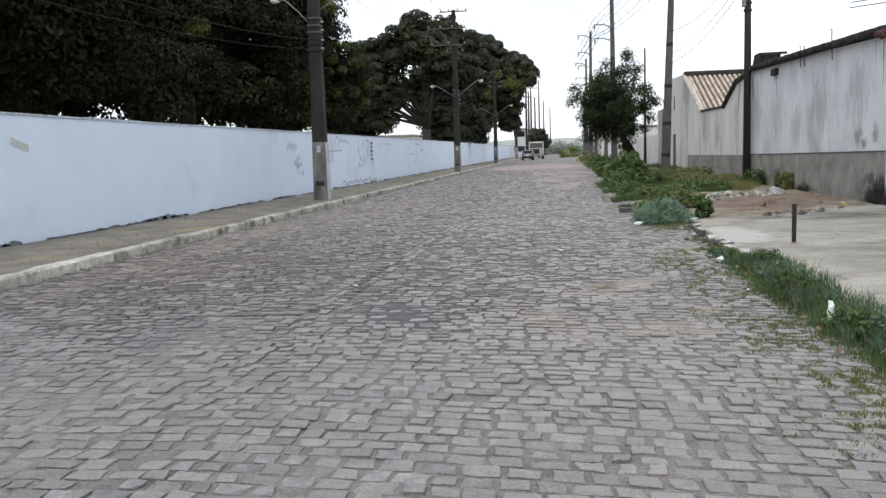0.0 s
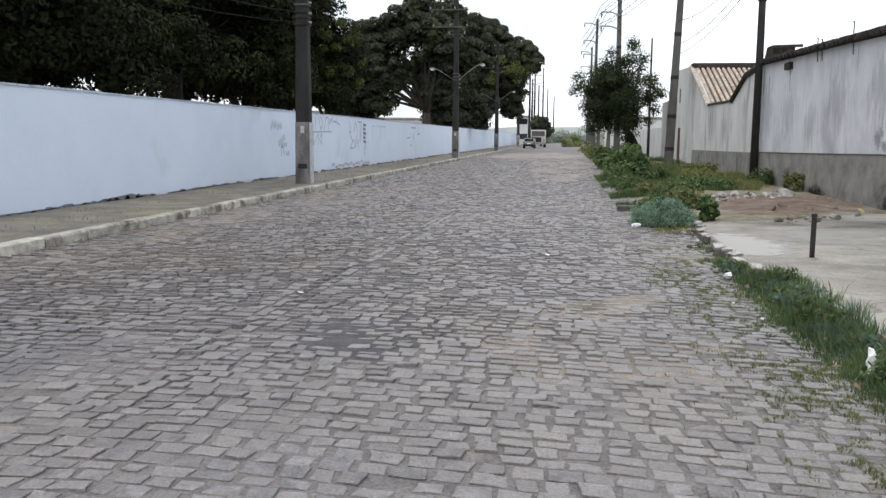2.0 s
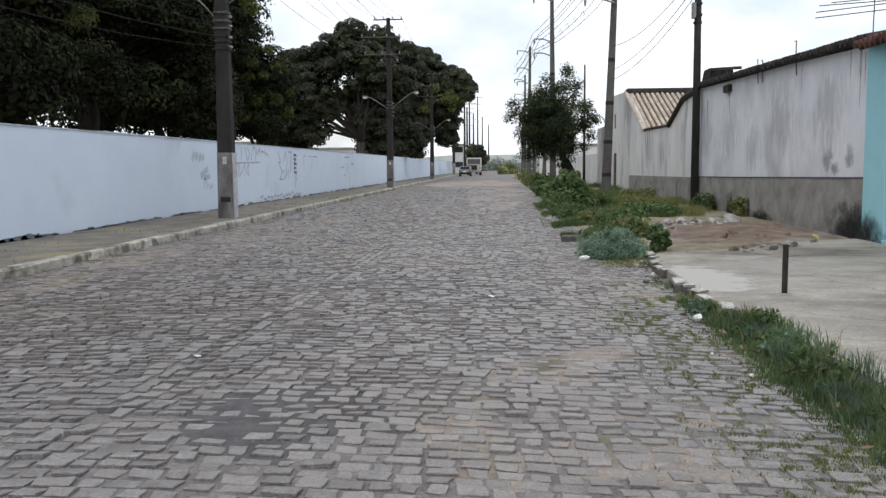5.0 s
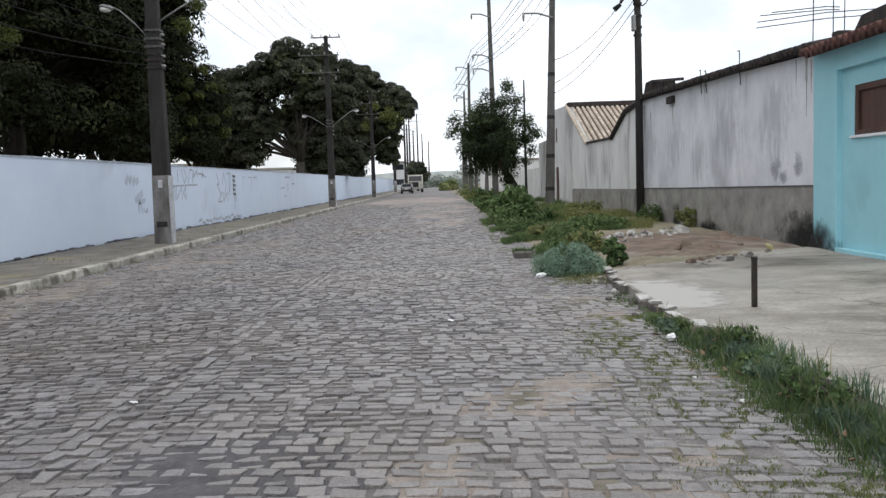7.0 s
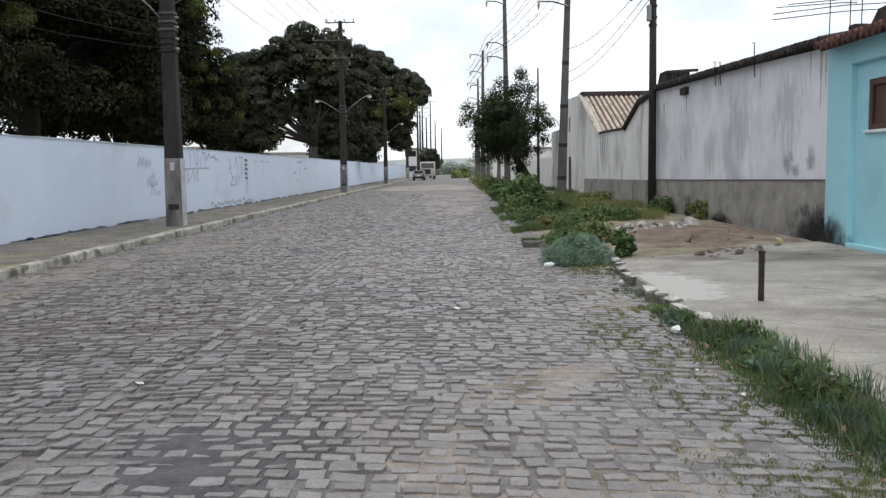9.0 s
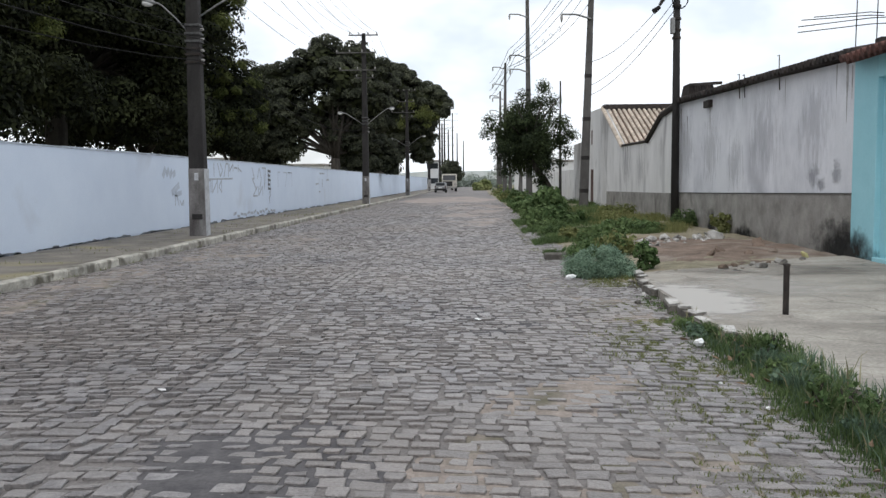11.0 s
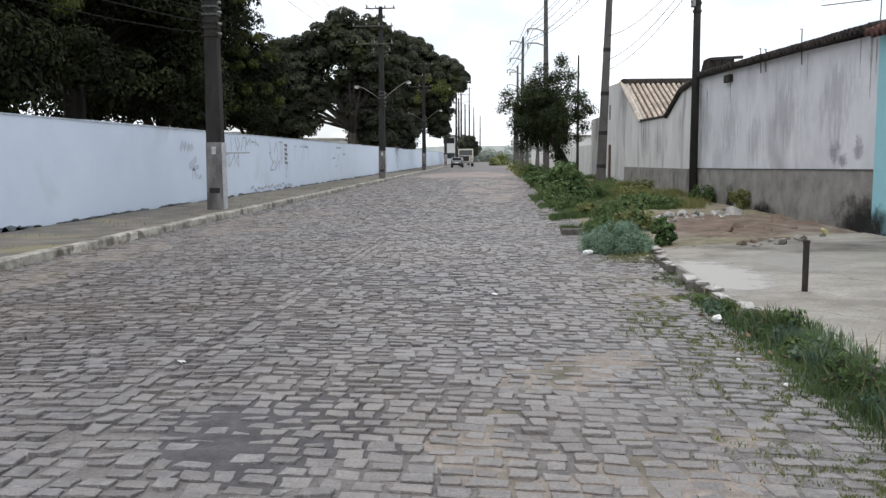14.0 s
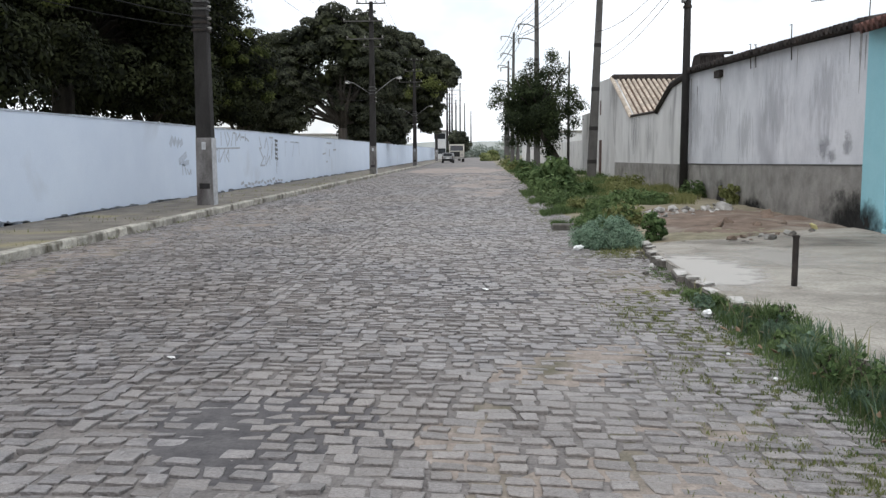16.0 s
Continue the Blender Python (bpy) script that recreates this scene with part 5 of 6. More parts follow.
for k in range(46):
    a, d = 2 * math.pi * q.random(), math.sqrt(q.random())
    x, y = 1.95 + 0.52 * d * math.cos(a), 16.9 + 0.6 * d * math.sin(a)
    top = 0.50 * (1 - 0.6 * d * d) * (0.75 + 0.4 * q.random())
    for z in (0.35, 0.8):
        c.append((x + 0.05 * q.normal(), y + 0.05 * q.normal(), max(0.04, top * z)))
        rr.append(0.075 + 0.06 * q.random())
    part("stem", tube(bmesh.new(), [(1.95, 16.9, 0.0), (x * 0.6 + 0.78, y * 0.6 + 6.76, top * 0.4), (x, y, top)], [0.01, 0.006, 0.003], 4), GRASS_PALE, feather)
leaf_cloud("leaves", c, rr, 24000, 0.042, GRASS_PALE, feather, q, 1.0, broad=0.12, core=0.1, droop=0.0)
leaf_cloud("inner_leaves", c, rr, 2500, 0.06, GRASS_BLUE, feather, q, 0.9, broad=0.2, core=0.0)
for k in range(30):
    y = 5.6 + 6.6 * q.random()
    leafy_plant("weed", 2.14 + 0.22 * q.random() - (0.08 if y > 11.2 else 0), y, 0.02, 0.07 + 0.08 * q.random(), (0.14 + 0.16 * q.random()) * (1.0 if y < 10.3 else 0.5), 130, 0.04 + 0.02 * q.random(), (GRASS, GRASS_BLUE, LEAF_BUSH)[int(3 * q.random())],
                "small leafy weed in the grass strip", "weed", 300 + k, 3)
leafy_plant("bush", 2.5, 33.4, 0.05, 0.72, 1.65, 3000, 0.2, LEAF_BUSH, "dense broad-leaved green bush at the road's edge", "bush", 2)
leafy_plant("bush", 2.5, 31.2, 0.03, 0.9, 0.75, 2000, 0.16, LEAF_BUSH, "low green bush beside the road", "bush", 3)
leafy_plant("weed", 2.74, 17.3, 0.06, 0.2, 0.5, 700, 0.085, LEAF_BUSH, "broad-leaved green weed by the apron's corner", "weed", 4)
leafy_plant("weed", 3.4, 25.5, 0.1, 0.5, 0.4, 900, 0.12, LEAF_BUSH, "low green weed on the verge", "weed", 5)
leafy_plant("weed", 4.3, 26.5, 0.1, 0.6, 0.4, 900, 0.12, LEAF_BUSH, "low spreading green weed on the verge", "weed", 6)
leafy_plant("weed", 6.2, 29.0, 0.12, 0.4, 0.6, 900, 0.10, GRASS, "straggly weed against the cement plinth", "weed", 7)
leafy_plant("weed", 6.3, 25.6, 0.12, 0.25, 0.7, 600, 0.10, GRASS_DRY, "thin dry weed against the cement plinth", "weed", 8)
leafy_plant("weed", 5.6, 37.0, 0.12, 0.8, 0.5, 1200, 0.12, GRASS_DRY, "yellow-green weed by the house wall", "weed", 9)
leafy_plant("weed", 2.40, 10.4, 0.08, 0.11, 0.24, 260, 0.05, GRASS, "upright yellow-green weed in the grass strip", "weed", 10)
leafy_plant("weed", 2.35, 8.6, 0.03, 0.16, 0.22, 300, 0.04, LEAF_BUSH, "low leafy weed in the grass strip", "weed", 11)
for k, (x, y, w, h) in enumerate(((2.5, 50, 0.7, 0.8), (2.9, 55, 0.8, 0.6), (3.0, 62, 0.9, 1.0), (2.7, 70, 0.9, 0.8), (3.2, 80, 1.0, 1.1), (2.9, 92, 1.1, 1.2), (3.4, 110, 1.3, 1.5))):
    leafy_plant("bush", x, y, 0.0, w, h, 700, 0.22, GRASS_DRY if k % 2 else LEAF_BUSH, "scrubby low bush along the far verge", "bush", 80 + k)
leafy_plant("bush", 2.6, 44.0, 0.05, 0.9, 0.7, 1200, 0.2, LEAF_BUSH, "low green bush further along the road", "bush", 12)

# scattered weeds that break up the verge
wr = random.Random(17)
for k in range(26):
    x, y = 1.7 + 3.2 * wr.random(), 19.6 + 15 * wr.random() ** 1.2
    if x > 3.2 and y < 25:
        x -= 1.6
    tall = 0.2 + 0.35 * wr.random()
    leafy_plant("weed", x, y, verge_height(x, y), 0.2 + 0.35 * wr.random(), tall, 420, 0.09, wr.choice((GRASS, GRASS, LEAF_BUSH, GRASS_DRY)),
                "low tangled green weed on the verge" if tall < 0.4 else "knee-high green weed on the verge", "weed", 100 + k, 3)
# sand washed over the setts further off
for k, (x0, x1, y0, y1) in enumerate(((-2.2, 1.7, 31.0, 46.0), (-2.6, 2.6, 40.0, 66.0), (-6.5, 2.4, 55.0, 92.0))):
    wash_sheet("sand_wash", x0, x1, y0, y1, 40, 90, 0.007, 0.028, SAND, "pinkish sand spread over the setts", "sand", 61 + 7 * k, 0.5)

# ---- right-hand poles ----
p = thing("utility_pole", 6.42, 31.2, 0.1, "slim dark concrete utility pole close to the house wall", "utility pole", "poles on the verge")
part("shaft", tube(bmesh.new(), [(6.42, 31.2, 0.0), (6.42, 31.2, 4.5), (6.40, 31.2, 9.5)], [0.135, 0.12, 0.095], 12), POLE, p, smooth=True)
for z in (6.0, 6.25, 6.6, 7.0, 7.3):
    part("band", tube(bmesh.new(), [(6.41, 31.2, z), (6.41, 31.2, z + 0.07)], 0.14, 10), IRON, p)
part("fuse_box", boxed((6.2, 31.0, 6.15), (6.32, 31.2, 6.65), 0.02), STEEL, p, "grey junction box")
part("cable_loop", tube(bmesh.new(), [(6.48 + 0.25 * math.sin(t), 31.05, 7.25 + 0.32 * math.cos(t)) for t in np.linspace(0, 6.2, 16)], 0.022, 5), CABLE, p, "coiled black cable")
part("bracket", tube(bmesh.new(), [(6.33, 31.1, 7.3), (6.0, 31.1, 7.35), (5.85, 31.1, 7.05)], [0.06, 0.08, 0.05], 6), IRON, p, "dark clamp with cable end")
part("cable_end", tube(bmesh.new(), [(5.85, 31.1, 7.0), (5.65, 31.1, 6.85)], [0.06, 0.09], 7), CABLE, p)


def square_pole(x, y, h, w, lean, label, joints=(), arms=(), mat=POLE_GREY, taper=0.5):
    q = thing("utility_pole", x, y, 0.1, label, "utility pole", "poles on the verge")
    part("shaft", square_shaft(bmesh.new(), x, y, -0.05, h, w, w * 0.8, w * taper, w * 0.8 * taper, lean), mat, q)
    for z in joints:
        k = z / h
        ww = w * (1 - (1 - taper) * k) + 0.012
        cx = x + lean[0] * k
        part("dark_band", boxed((cx - ww / 2, y - ww * 0.41, z), (cx + ww / 2, y + ww * 0.41, z + 0.2), 0.01), POLE, q)
    for z, reach in arms:
        k = z / h
        cx = x + lean[0] * k
        a = part("crossarm", tube(bmesh.new(), [(cx, y - 0.2, z - 0.25), (cx + reach * 0.5, y - 0.2, z - 0.02), (cx + reach, y - 0.2, z)], 0.05, 6), STEEL, q)
        part("insulator", tube(bmesh.new(), [(cx + reach, y - 0.2, z), (cx + reach, y - 0.2, z - 0.15), (cx + reach, y - 0.2, z - 0.4)], [0.05, 0.08, 0.04], 6), CERAMIC, a)
    return q


square_pole(5.6, 48.0, 13.5, 0.46, (0.45, 0), "heavy tapered grey concrete pole with dark rings", (0.9, 2.6, 4.6, 6.8), ((10.0, -1.5), (12.2, -1.5)))
square_pole(3.95, 66.0, 15.5, 0.46, (-0.15, 0), "tall grey concrete pole behind the street tree", (2.2, 5, 8), ((9.6, -1.3), (10.6, -1.3), (13.5, -1.3)))
square_pole(2.85, 86.0, 12.8, 0.42, (0.1, 0), "tall distant grey concrete pole", (3, 6), ((9.5, -1.2), (10.8, -1.2), (12.4, -1.2)))
square_pole(6.6, 70.0, 9.2, 0.22, (0.0, 0), "thin dark distant pole", (), (), POLE)
square_pole(3.0, 104.0, 12.0, 0.4, (0, 0), "tall distant grey concrete pole", (), ((9.8, -1.2), (11.5, -1.2)))
square_pole(3.3, 126.0, 9.5, 0.4, (0, 0), "distant slim grey concrete pole", (), ((9, -1.0),))
square_pole(4.6, 76.0, 3.2, 0.5, (0, 0), "short stump of a broken pole", (), (), POLE)
for k, (x, y, h) in enumerate(((-6.6, 165, 15), (-6.2, 180, 14.5), (-6.0, 200, 13.5), (-5.6, 222, 19), (-4.8, 240, 15), (-3.4, 265, 14), (-6.4, 172, 13))):
    q = square_pole(x, y, h, 0.5, (0, 0), "far dark utility pole with crossarms", (), (), POLE)
    if k < 4 or k == 6:
        for z in (h - 0.3, h - 2.0, h - 3.6):
            crossarm(q, x, y - 0.3, z, 1.4, POLE, 3)
square_pole(3.5, 70.0, 2.6, 0.4, (0.05, 0), "short broken stump of a concrete pole", (), (), POLE_GREY)
square_pole(3.1, 79.0, 3.4, 0.36, (0, 0), "short broken stump of a concrete pole", (), (), POLE_GREY)
for k in range(7):
    f = 0.12 + 0.12 * k
    x, y, z = 6.0 - 2.1 * f - 1.2, 48 + 18 * f, 9.7 + 0.05 * math.sin(k)
    sp = thing("wire_spacer", x, y, z, "small pale spacer clipped between overhead wires", "wire spacer", "spacers on the wires")
    part("spacer", tube(bmesh.new(), [(x - 0.1, y, z - 0.06), (x, y, z + 0.12), (x + 0.1, y, z - 0.06), (x, y, z - 0.2)], 0.018, 5), CERAMIC, sp)
# wires on the right
for dx in (-1.45, -1.0):
    for z0, z1, z2 in ((10.0, 9.8, 9.6), (12.2, 11.0, 10.9), (11.3, 10.5, 10.2)):
        tagged(span("overhead_wire", (6.0 + dx, -6, z0 + 0.6), (6.1 + dx, 48, z0 - 0.4), 0.8, 0.013), "overhead wire along the verge poles", "wire", "wires on the verge")
        tagged(span("overhead_wire", (6.1 + dx, 48, z0 - 0.4), (3.9 + dx, 66, z1), 0.3, 0.018), "overhead wire along the verge poles", "wire", "wires on the verge")
        tagged(span("overhead_wire", (3.9 + dx, 66, z1), (2.9 + dx, 86, z2), 0.3, 0.018), "overhead wire along the verge poles", "wire", "wires on the verge")
for a, b, s in (((6.33, 31.2, 7.2), (5.9, 48, 6.4), 0.4), ((6.33, 31.2, 6.9), (5.9, 48, 5.9), 0.4), ((6.33, 31.2, 7.6), (5.8, 48, 7.6), 0.5), ((6.42, 31.2, 7.4), (12, 2, 8.2), 0.5), ((6.42, 31.2, 9.0), (-7.2, 26.4, 11.8), 0.6)):
    tagged(span("overhead_wire", a, b, s, 0.014), "thin black service wire", "wire", "wires on the verge")

# ---- trees ----


def big_tree(x, y, h, rx, ry, low, n_clump, r, leaves, size, mat, label, seed, edge=None, edge_n=0, base=0.0, trunk=0.35, extra=(), gaps=()):
    q = np.random.default_rng(seed)
    tree = thing("tree", x, y, base, label, "tree")
    part("trunk", limbs((x, y, base), h * 0.92, min(rx, ry) * 0.8, 7, trunk, q, (0.4 * q.normal(), 0.4 * q.normal())), BARK, tree, smooth=True)
    zc = low + (h - low) * 0.42
    c, rr = clumps(q, (x, y, zc), rx, ry, (h - zc), n_clump, r, -0.75, 0.5)
    c = [(a, b, max(low + 0.3, d)) for a, b, d in c] + [e[:3] for e in extra]
    rr = rr + [e[3] for e in extra]
    leaf_cloud("crown", c, rr, leaves, size, mat, tree, q, 0.75, broad=0.19 if y < 50 else 0.3, gaps=gaps)
    # large inner leaves that close the heart of the crown
    c2, r2 = clumps(q, (x, y, zc), rx * 0.72, ry * 0.72, (h - zc) * 0.75, n_clump // 2, r, -0.8, 0.2)
    leaf_cloud("inner_crown", c2, r2, leaves // 6, size * 2.6, mat, tree, q, 0.75, gaps=gaps)
    if extra:
        leaf_cloud("side_crown", [e[:3] for e in extra], [e[3] for e in extra], 26000, size * 1.25, mat, tree, q, 0.8)
    if extra and y < 50:
        leaf_cloud("lit_crown", [e[:3] for e in extra if e[2] < 7], [e[3] * 1.04 for e in extra if e[2] < 7], 5000, size, LEAF_EDGE, tree, q, 0.8, "yellowish green leaves, coloured as if sunlit")
    # outer clumps in the lit green paint sunlight on the crown
    if edge is not None:
        c3, r3 = clumps(q, (x, y, zc), rx * 1.0, ry * 1.0, (h - zc), n_clump // 5, r * 0.7, -0.7, 0.92)
        leaf_cloud("outer_leaves", c3, r3, edge_n, size, edge, tree, q, 0.8, "yellowish green leaves, coloured as if sunlit")
    return tree


DARK = "huge dense dark green mango tree behind the wall"
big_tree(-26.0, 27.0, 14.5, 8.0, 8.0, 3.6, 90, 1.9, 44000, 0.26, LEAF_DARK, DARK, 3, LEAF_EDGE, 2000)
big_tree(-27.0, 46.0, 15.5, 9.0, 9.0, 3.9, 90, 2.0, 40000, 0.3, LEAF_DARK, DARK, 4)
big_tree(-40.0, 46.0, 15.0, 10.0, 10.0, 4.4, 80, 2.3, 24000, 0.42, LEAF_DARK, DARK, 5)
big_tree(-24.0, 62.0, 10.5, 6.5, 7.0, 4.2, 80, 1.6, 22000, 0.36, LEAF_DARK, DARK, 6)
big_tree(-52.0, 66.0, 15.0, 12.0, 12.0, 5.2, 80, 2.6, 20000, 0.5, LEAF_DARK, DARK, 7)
DOME = "broad domed grey-green tree behind the wall"


def lobed_tree(x, y, trunk_top, lobes, leaves, size, mat, label, seed, trunk=0.5, gaps=(), lit_spots=()):
    """A tree whose crown is a set of rounded lobes, each a heap of tight clumps with leaves on their upper sides."""
    q = np.random.default_rng(seed)
    tree = thing("tree", x, y, 0.0, label, "tree")
    bm = limbs((x, y, 0.0), trunk_top, 3.0, 6, trunk, q, (0.2, 0.0))
    for lx, ly, lz, r, h in lobes:
        tube(bm, [(x, y, trunk_top * 0.35), ((x + lx) / 2, (y + ly) / 2, trunk_top * 0.3 + lz * 0.35), (lx, ly, lz)], [trunk * 0.4, trunk * 0.25, 0.05], 6)
    part("trunk", bm, BARK, tree, smooth=True)
    c, rr = [], []
    for lx, ly, lz, r, h in lobes:
        n = int(10 + 5.0 * r * h)
        for k in range(n):
            d = q.normal(size=3)
            d /= np.linalg.norm(d)
            f = 0.55 + 0.42 * q.random()
            c.append((lx + d[0] * r * f, ly + d[1] * r * f * 0.8, lz + d[2] * h * f))
            rr.append(0.5 + 0.45 * q.random())
    c, rr = np.array(c), np.array(rr)
    which = q.choice(len(c), leaves, p=rr ** 2 / (rr ** 2).sum())
    d = q.normal(size=(leaves, 3))
    d /= np.linalg.norm(d, axis=1)[:, None]
    d[:, 2] = np.where(d[:, 2] < -0.25, -d[:, 2], d[:, 2])
    p = c[which] + d * (rr[which] * (0.82 + 0.2 * q.random(leaves)))[:, None] * np.array([1, 1, 0.8])
    for gx, gz, gr in gaps:
        keep = (np.hypot(p[:, 0] - gx, p[:, 2] - gz) > gr * (0.55 + 0.5 * q.random(len(p)))) | (q.random(len(p)) < 0.05)
        p, d = p[keep], d[keep]
    nrm = d + q.normal(scale=0.28, size=d.shape)
    nrm /= np.linalg.norm(nrm, axis=1)[:, None]
    a = np.cross(nrm, q.normal(size=d.shape))
    a /= np.linalg.norm(a, axis=1)[:, None]
    b = np.cross(nrm, a)
    ln = size * (0.6 + 0.8 * q.random(len(p)))[:, None]
    v = np.stack([p - a * ln * 0.5, p + b * ln * 0.26, p + a * ln * 0.5, p - b * ln * 0.26], 1).reshape(-1, 3)
    k = len(v) // 4
    me = bpy.data.meshes.new("crown")
    me.vertices.add(k * 4)
    me.vertices.foreach_set("co", v.ravel())
    me.loops.add(k * 4)
    me.loops.foreach_set("vertex_index", np.arange(k * 4))
    me.polygons.add(k)
    me.polygons.foreach_set("loop_start", np.arange(k) * 4)
    me.update(calc_edges=True)
    me.materials.append(mat)
    ob = new("crown", me)
    ob.parent = tree
    ob.matrix_parent_inverse = tree.matrix_basis.inverted()
    # inner leaves take the near-black green, painting shade into the crown's heart
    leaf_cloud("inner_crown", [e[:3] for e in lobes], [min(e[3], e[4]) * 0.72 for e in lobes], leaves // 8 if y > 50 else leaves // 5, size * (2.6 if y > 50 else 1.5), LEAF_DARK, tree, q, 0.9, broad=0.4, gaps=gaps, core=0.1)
    # tips in the lit green paint sunlit bulges on the crown
    if lit_spots:
        tips = []
        for ex, ey, ez, er in lit_spots:
            for k in range(9):
                a, up = 6.28 * q.random(), q.random() * 1.3 - 0.3
                w = er * 1.35 * math.sqrt(max(0.05, 1 - up * up))
                tips.append((ex + w * math.cos(a), ey + w * math.sin(a), ez + er * up, er * (0.3 + 0.25 * q.random())))
        leaf_cloud("lit_crown", [e[:3] for e in tips], [e[3] for e in tips], (330 if y < 50 else 90) * len(tips), size, LEAF_EDGE, tree, q, 0.8, "yellowish green leaves, coloured as if sunlit", core=0.3)
    return tree


lobed_tree(-13.4, 84.0, 12.0, ((-18.9, 84, 10.4, 2.4, 2.3), (-20.9, 84, 8.0, 3.0, 2.6), (-13.9, 84, 12.6, 3.0, 2.8), (-11.4, 85, 12.9, 2.3, 2.3), (-15.4, 83, 9.4, 3.8, 2.5), (-10.4, 84, 9.2, 2.8, 3.0),
           (-16.6, 84, 11.4, 2.6, 2.2), (-20.0, 84, 5.9, 3.0, 1.8), (-12.2, 86, 6.6, 2.2, 2.0), (-17.8, 83, 7.6, 2.4, 1.6), (-12.3, 82, 10.8, 2.6, 2.2), (-9.4, 86, 11.4, 2.0, 2.2), (-11.6, 85, 5.4, 2.0, 1.6), (-9.6, 88, 4.8, 1.6, 1.4), (-13.6, 85, 7.4, 1.8, 1.3), (-18.2, 84, 6.0, 1.9, 1.4), (-16.0, 84, 7.2, 1.8, 1.2), (-11.0, 86, 3.6, 1.4, 1.2), (-8.6, 88, 3.4, 1.4, 1.2), (-17.7, 84, 4.5, 1.5, 1.2), (-13.5, 84.5, 5.6, 1.4, 1.1), (-13.0, 86, 4.0, 1.2, 1.0), (-19.6, 85, 4.0, 1.8, 1.3), (-16.2, 84, 6.5, 1.4, 0.9)),
           150000, 0.24, LEAF_MID, DOME, 11, gaps=((-16.1, 9.7, 1.0), (-14.7, 9.9, 0.9), (-13.4, 9.9, 0.7), (-15.1, 9.0, 1.0), (-15.6, 4.7, 0.8), (-15.0, 4.3, 0.7)))
lobed_tree(-11.2, 102.0, 11.0, ((-9.6, 102, 12.4, 3.2, 3.0), (-6.9, 102, 10.6, 2.6, 2.8), (-4.2, 102, 10.2, 1.3, 1.5), (-5.0, 102, 11.4, 1.3, 1.0), (-9.4, 103, 8.2, 3.2, 2.6), (-6.6, 103, 7.4, 2.2, 2.4),
           (-9.6, 104, 5.6, 3.4, 1.8), (-6.2, 104, 5.2, 1.6, 1.6), (-12.0, 102, 8.4, 2.2, 2.2)),
           110000, 0.26, LEAF_MID, DOME, 12, lit_spots=((-7.0, 100.2, 9.4, 1.3), (-6.4, 100.0, 8.0, 1.5)))


def heaped(seed, x, y, rx, ry, z0, z1, n, r):
    """Lobes spread over an uneven crown, thickest round its outside."""
    q = np.random.default_rng(seed)
    out = []
    for k in range(n):
        a, u = 2.4 * k + 0.5 * q.random(), (k + 0.5) / n
        w = 0.35 + 0.65 * math.sin(math.pi * (0.12 + 0.8 * u)) ** 0.7
        f = w * (0.72 + 0.28 * q.random())
        out.append((x + rx * f * math.cos(a), y + ry * f * math.sin(a), z0 + (z1 - z0) * u + 0.5 * q.normal(), r * (0.8 + 0.5 * q.random()), r * (0.6 + 0.35 * q.random())))
    return tuple(out)


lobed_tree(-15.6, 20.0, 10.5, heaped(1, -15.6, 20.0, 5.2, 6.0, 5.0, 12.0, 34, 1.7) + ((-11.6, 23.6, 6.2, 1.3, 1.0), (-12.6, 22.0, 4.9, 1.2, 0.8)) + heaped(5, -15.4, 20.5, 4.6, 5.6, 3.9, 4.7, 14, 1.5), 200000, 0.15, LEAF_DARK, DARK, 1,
           lit_spots=((-11.3, 23.4, 5.6, 0.9), (-11.5, 24.2, 6.6, 1.0), (-12.4, 22.6, 4.6, 0.8), (-12.0, 24.0, 7.6, 0.9)))
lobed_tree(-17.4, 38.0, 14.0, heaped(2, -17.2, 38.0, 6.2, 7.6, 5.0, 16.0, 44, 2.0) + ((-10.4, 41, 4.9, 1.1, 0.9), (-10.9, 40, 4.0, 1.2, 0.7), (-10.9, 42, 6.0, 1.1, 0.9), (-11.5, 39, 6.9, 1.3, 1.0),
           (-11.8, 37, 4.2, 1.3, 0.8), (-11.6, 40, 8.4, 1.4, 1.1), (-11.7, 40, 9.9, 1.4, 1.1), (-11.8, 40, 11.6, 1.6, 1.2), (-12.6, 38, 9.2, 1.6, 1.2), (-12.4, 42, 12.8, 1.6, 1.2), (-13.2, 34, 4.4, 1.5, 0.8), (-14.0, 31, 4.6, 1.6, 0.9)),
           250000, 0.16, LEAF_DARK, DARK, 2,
           lit_spots=((-10.3, 40.6, 5.2, 0.8), (-10.0, 41.2, 4.4, 0.7), (-10.6, 41.4, 6.3, 0.8), (-11.2, 39.6, 7.8, 0.9), (-11.2, 39.4, 9.4, 0.9), (-10.2, 40.0, 3.9, 0.7)))
big_tree(-4.2, 160.0, 5.8, 1.9, 2.0, 1.2, 26, 0.8, 9000, 0.3, LEAF_MID, "dark round tree far off behind the lorry", 19, trunk=0.2)
big_tree(-24.0, 76.0, 9.0, 5.0, 5.5, 3.4, 50, 1.2, 40000, 0.22, LEAF_DARK, DOME, 15)
big_tree(-29.0, 118.0, 6.5, 5.0, 5.0, 1.5, 30, 1.6, 12000, 0.3, LEAF_MID, "low dense tree far behind the wall", 16)
big_tree(-16.0, 124.0, 6.5, 5.0, 5.0, 1.5, 30, 1.6, 12000, 0.3, LEAF_MID, "low dense tree far behind the wall", 17)
big_tree(-14.2, 118.0, 7.5, 3.4, 5.0, 1.8, 34, 1.5, 16000, 0.32, LEAF_MID, "low dense tree far behind the wall", 18)
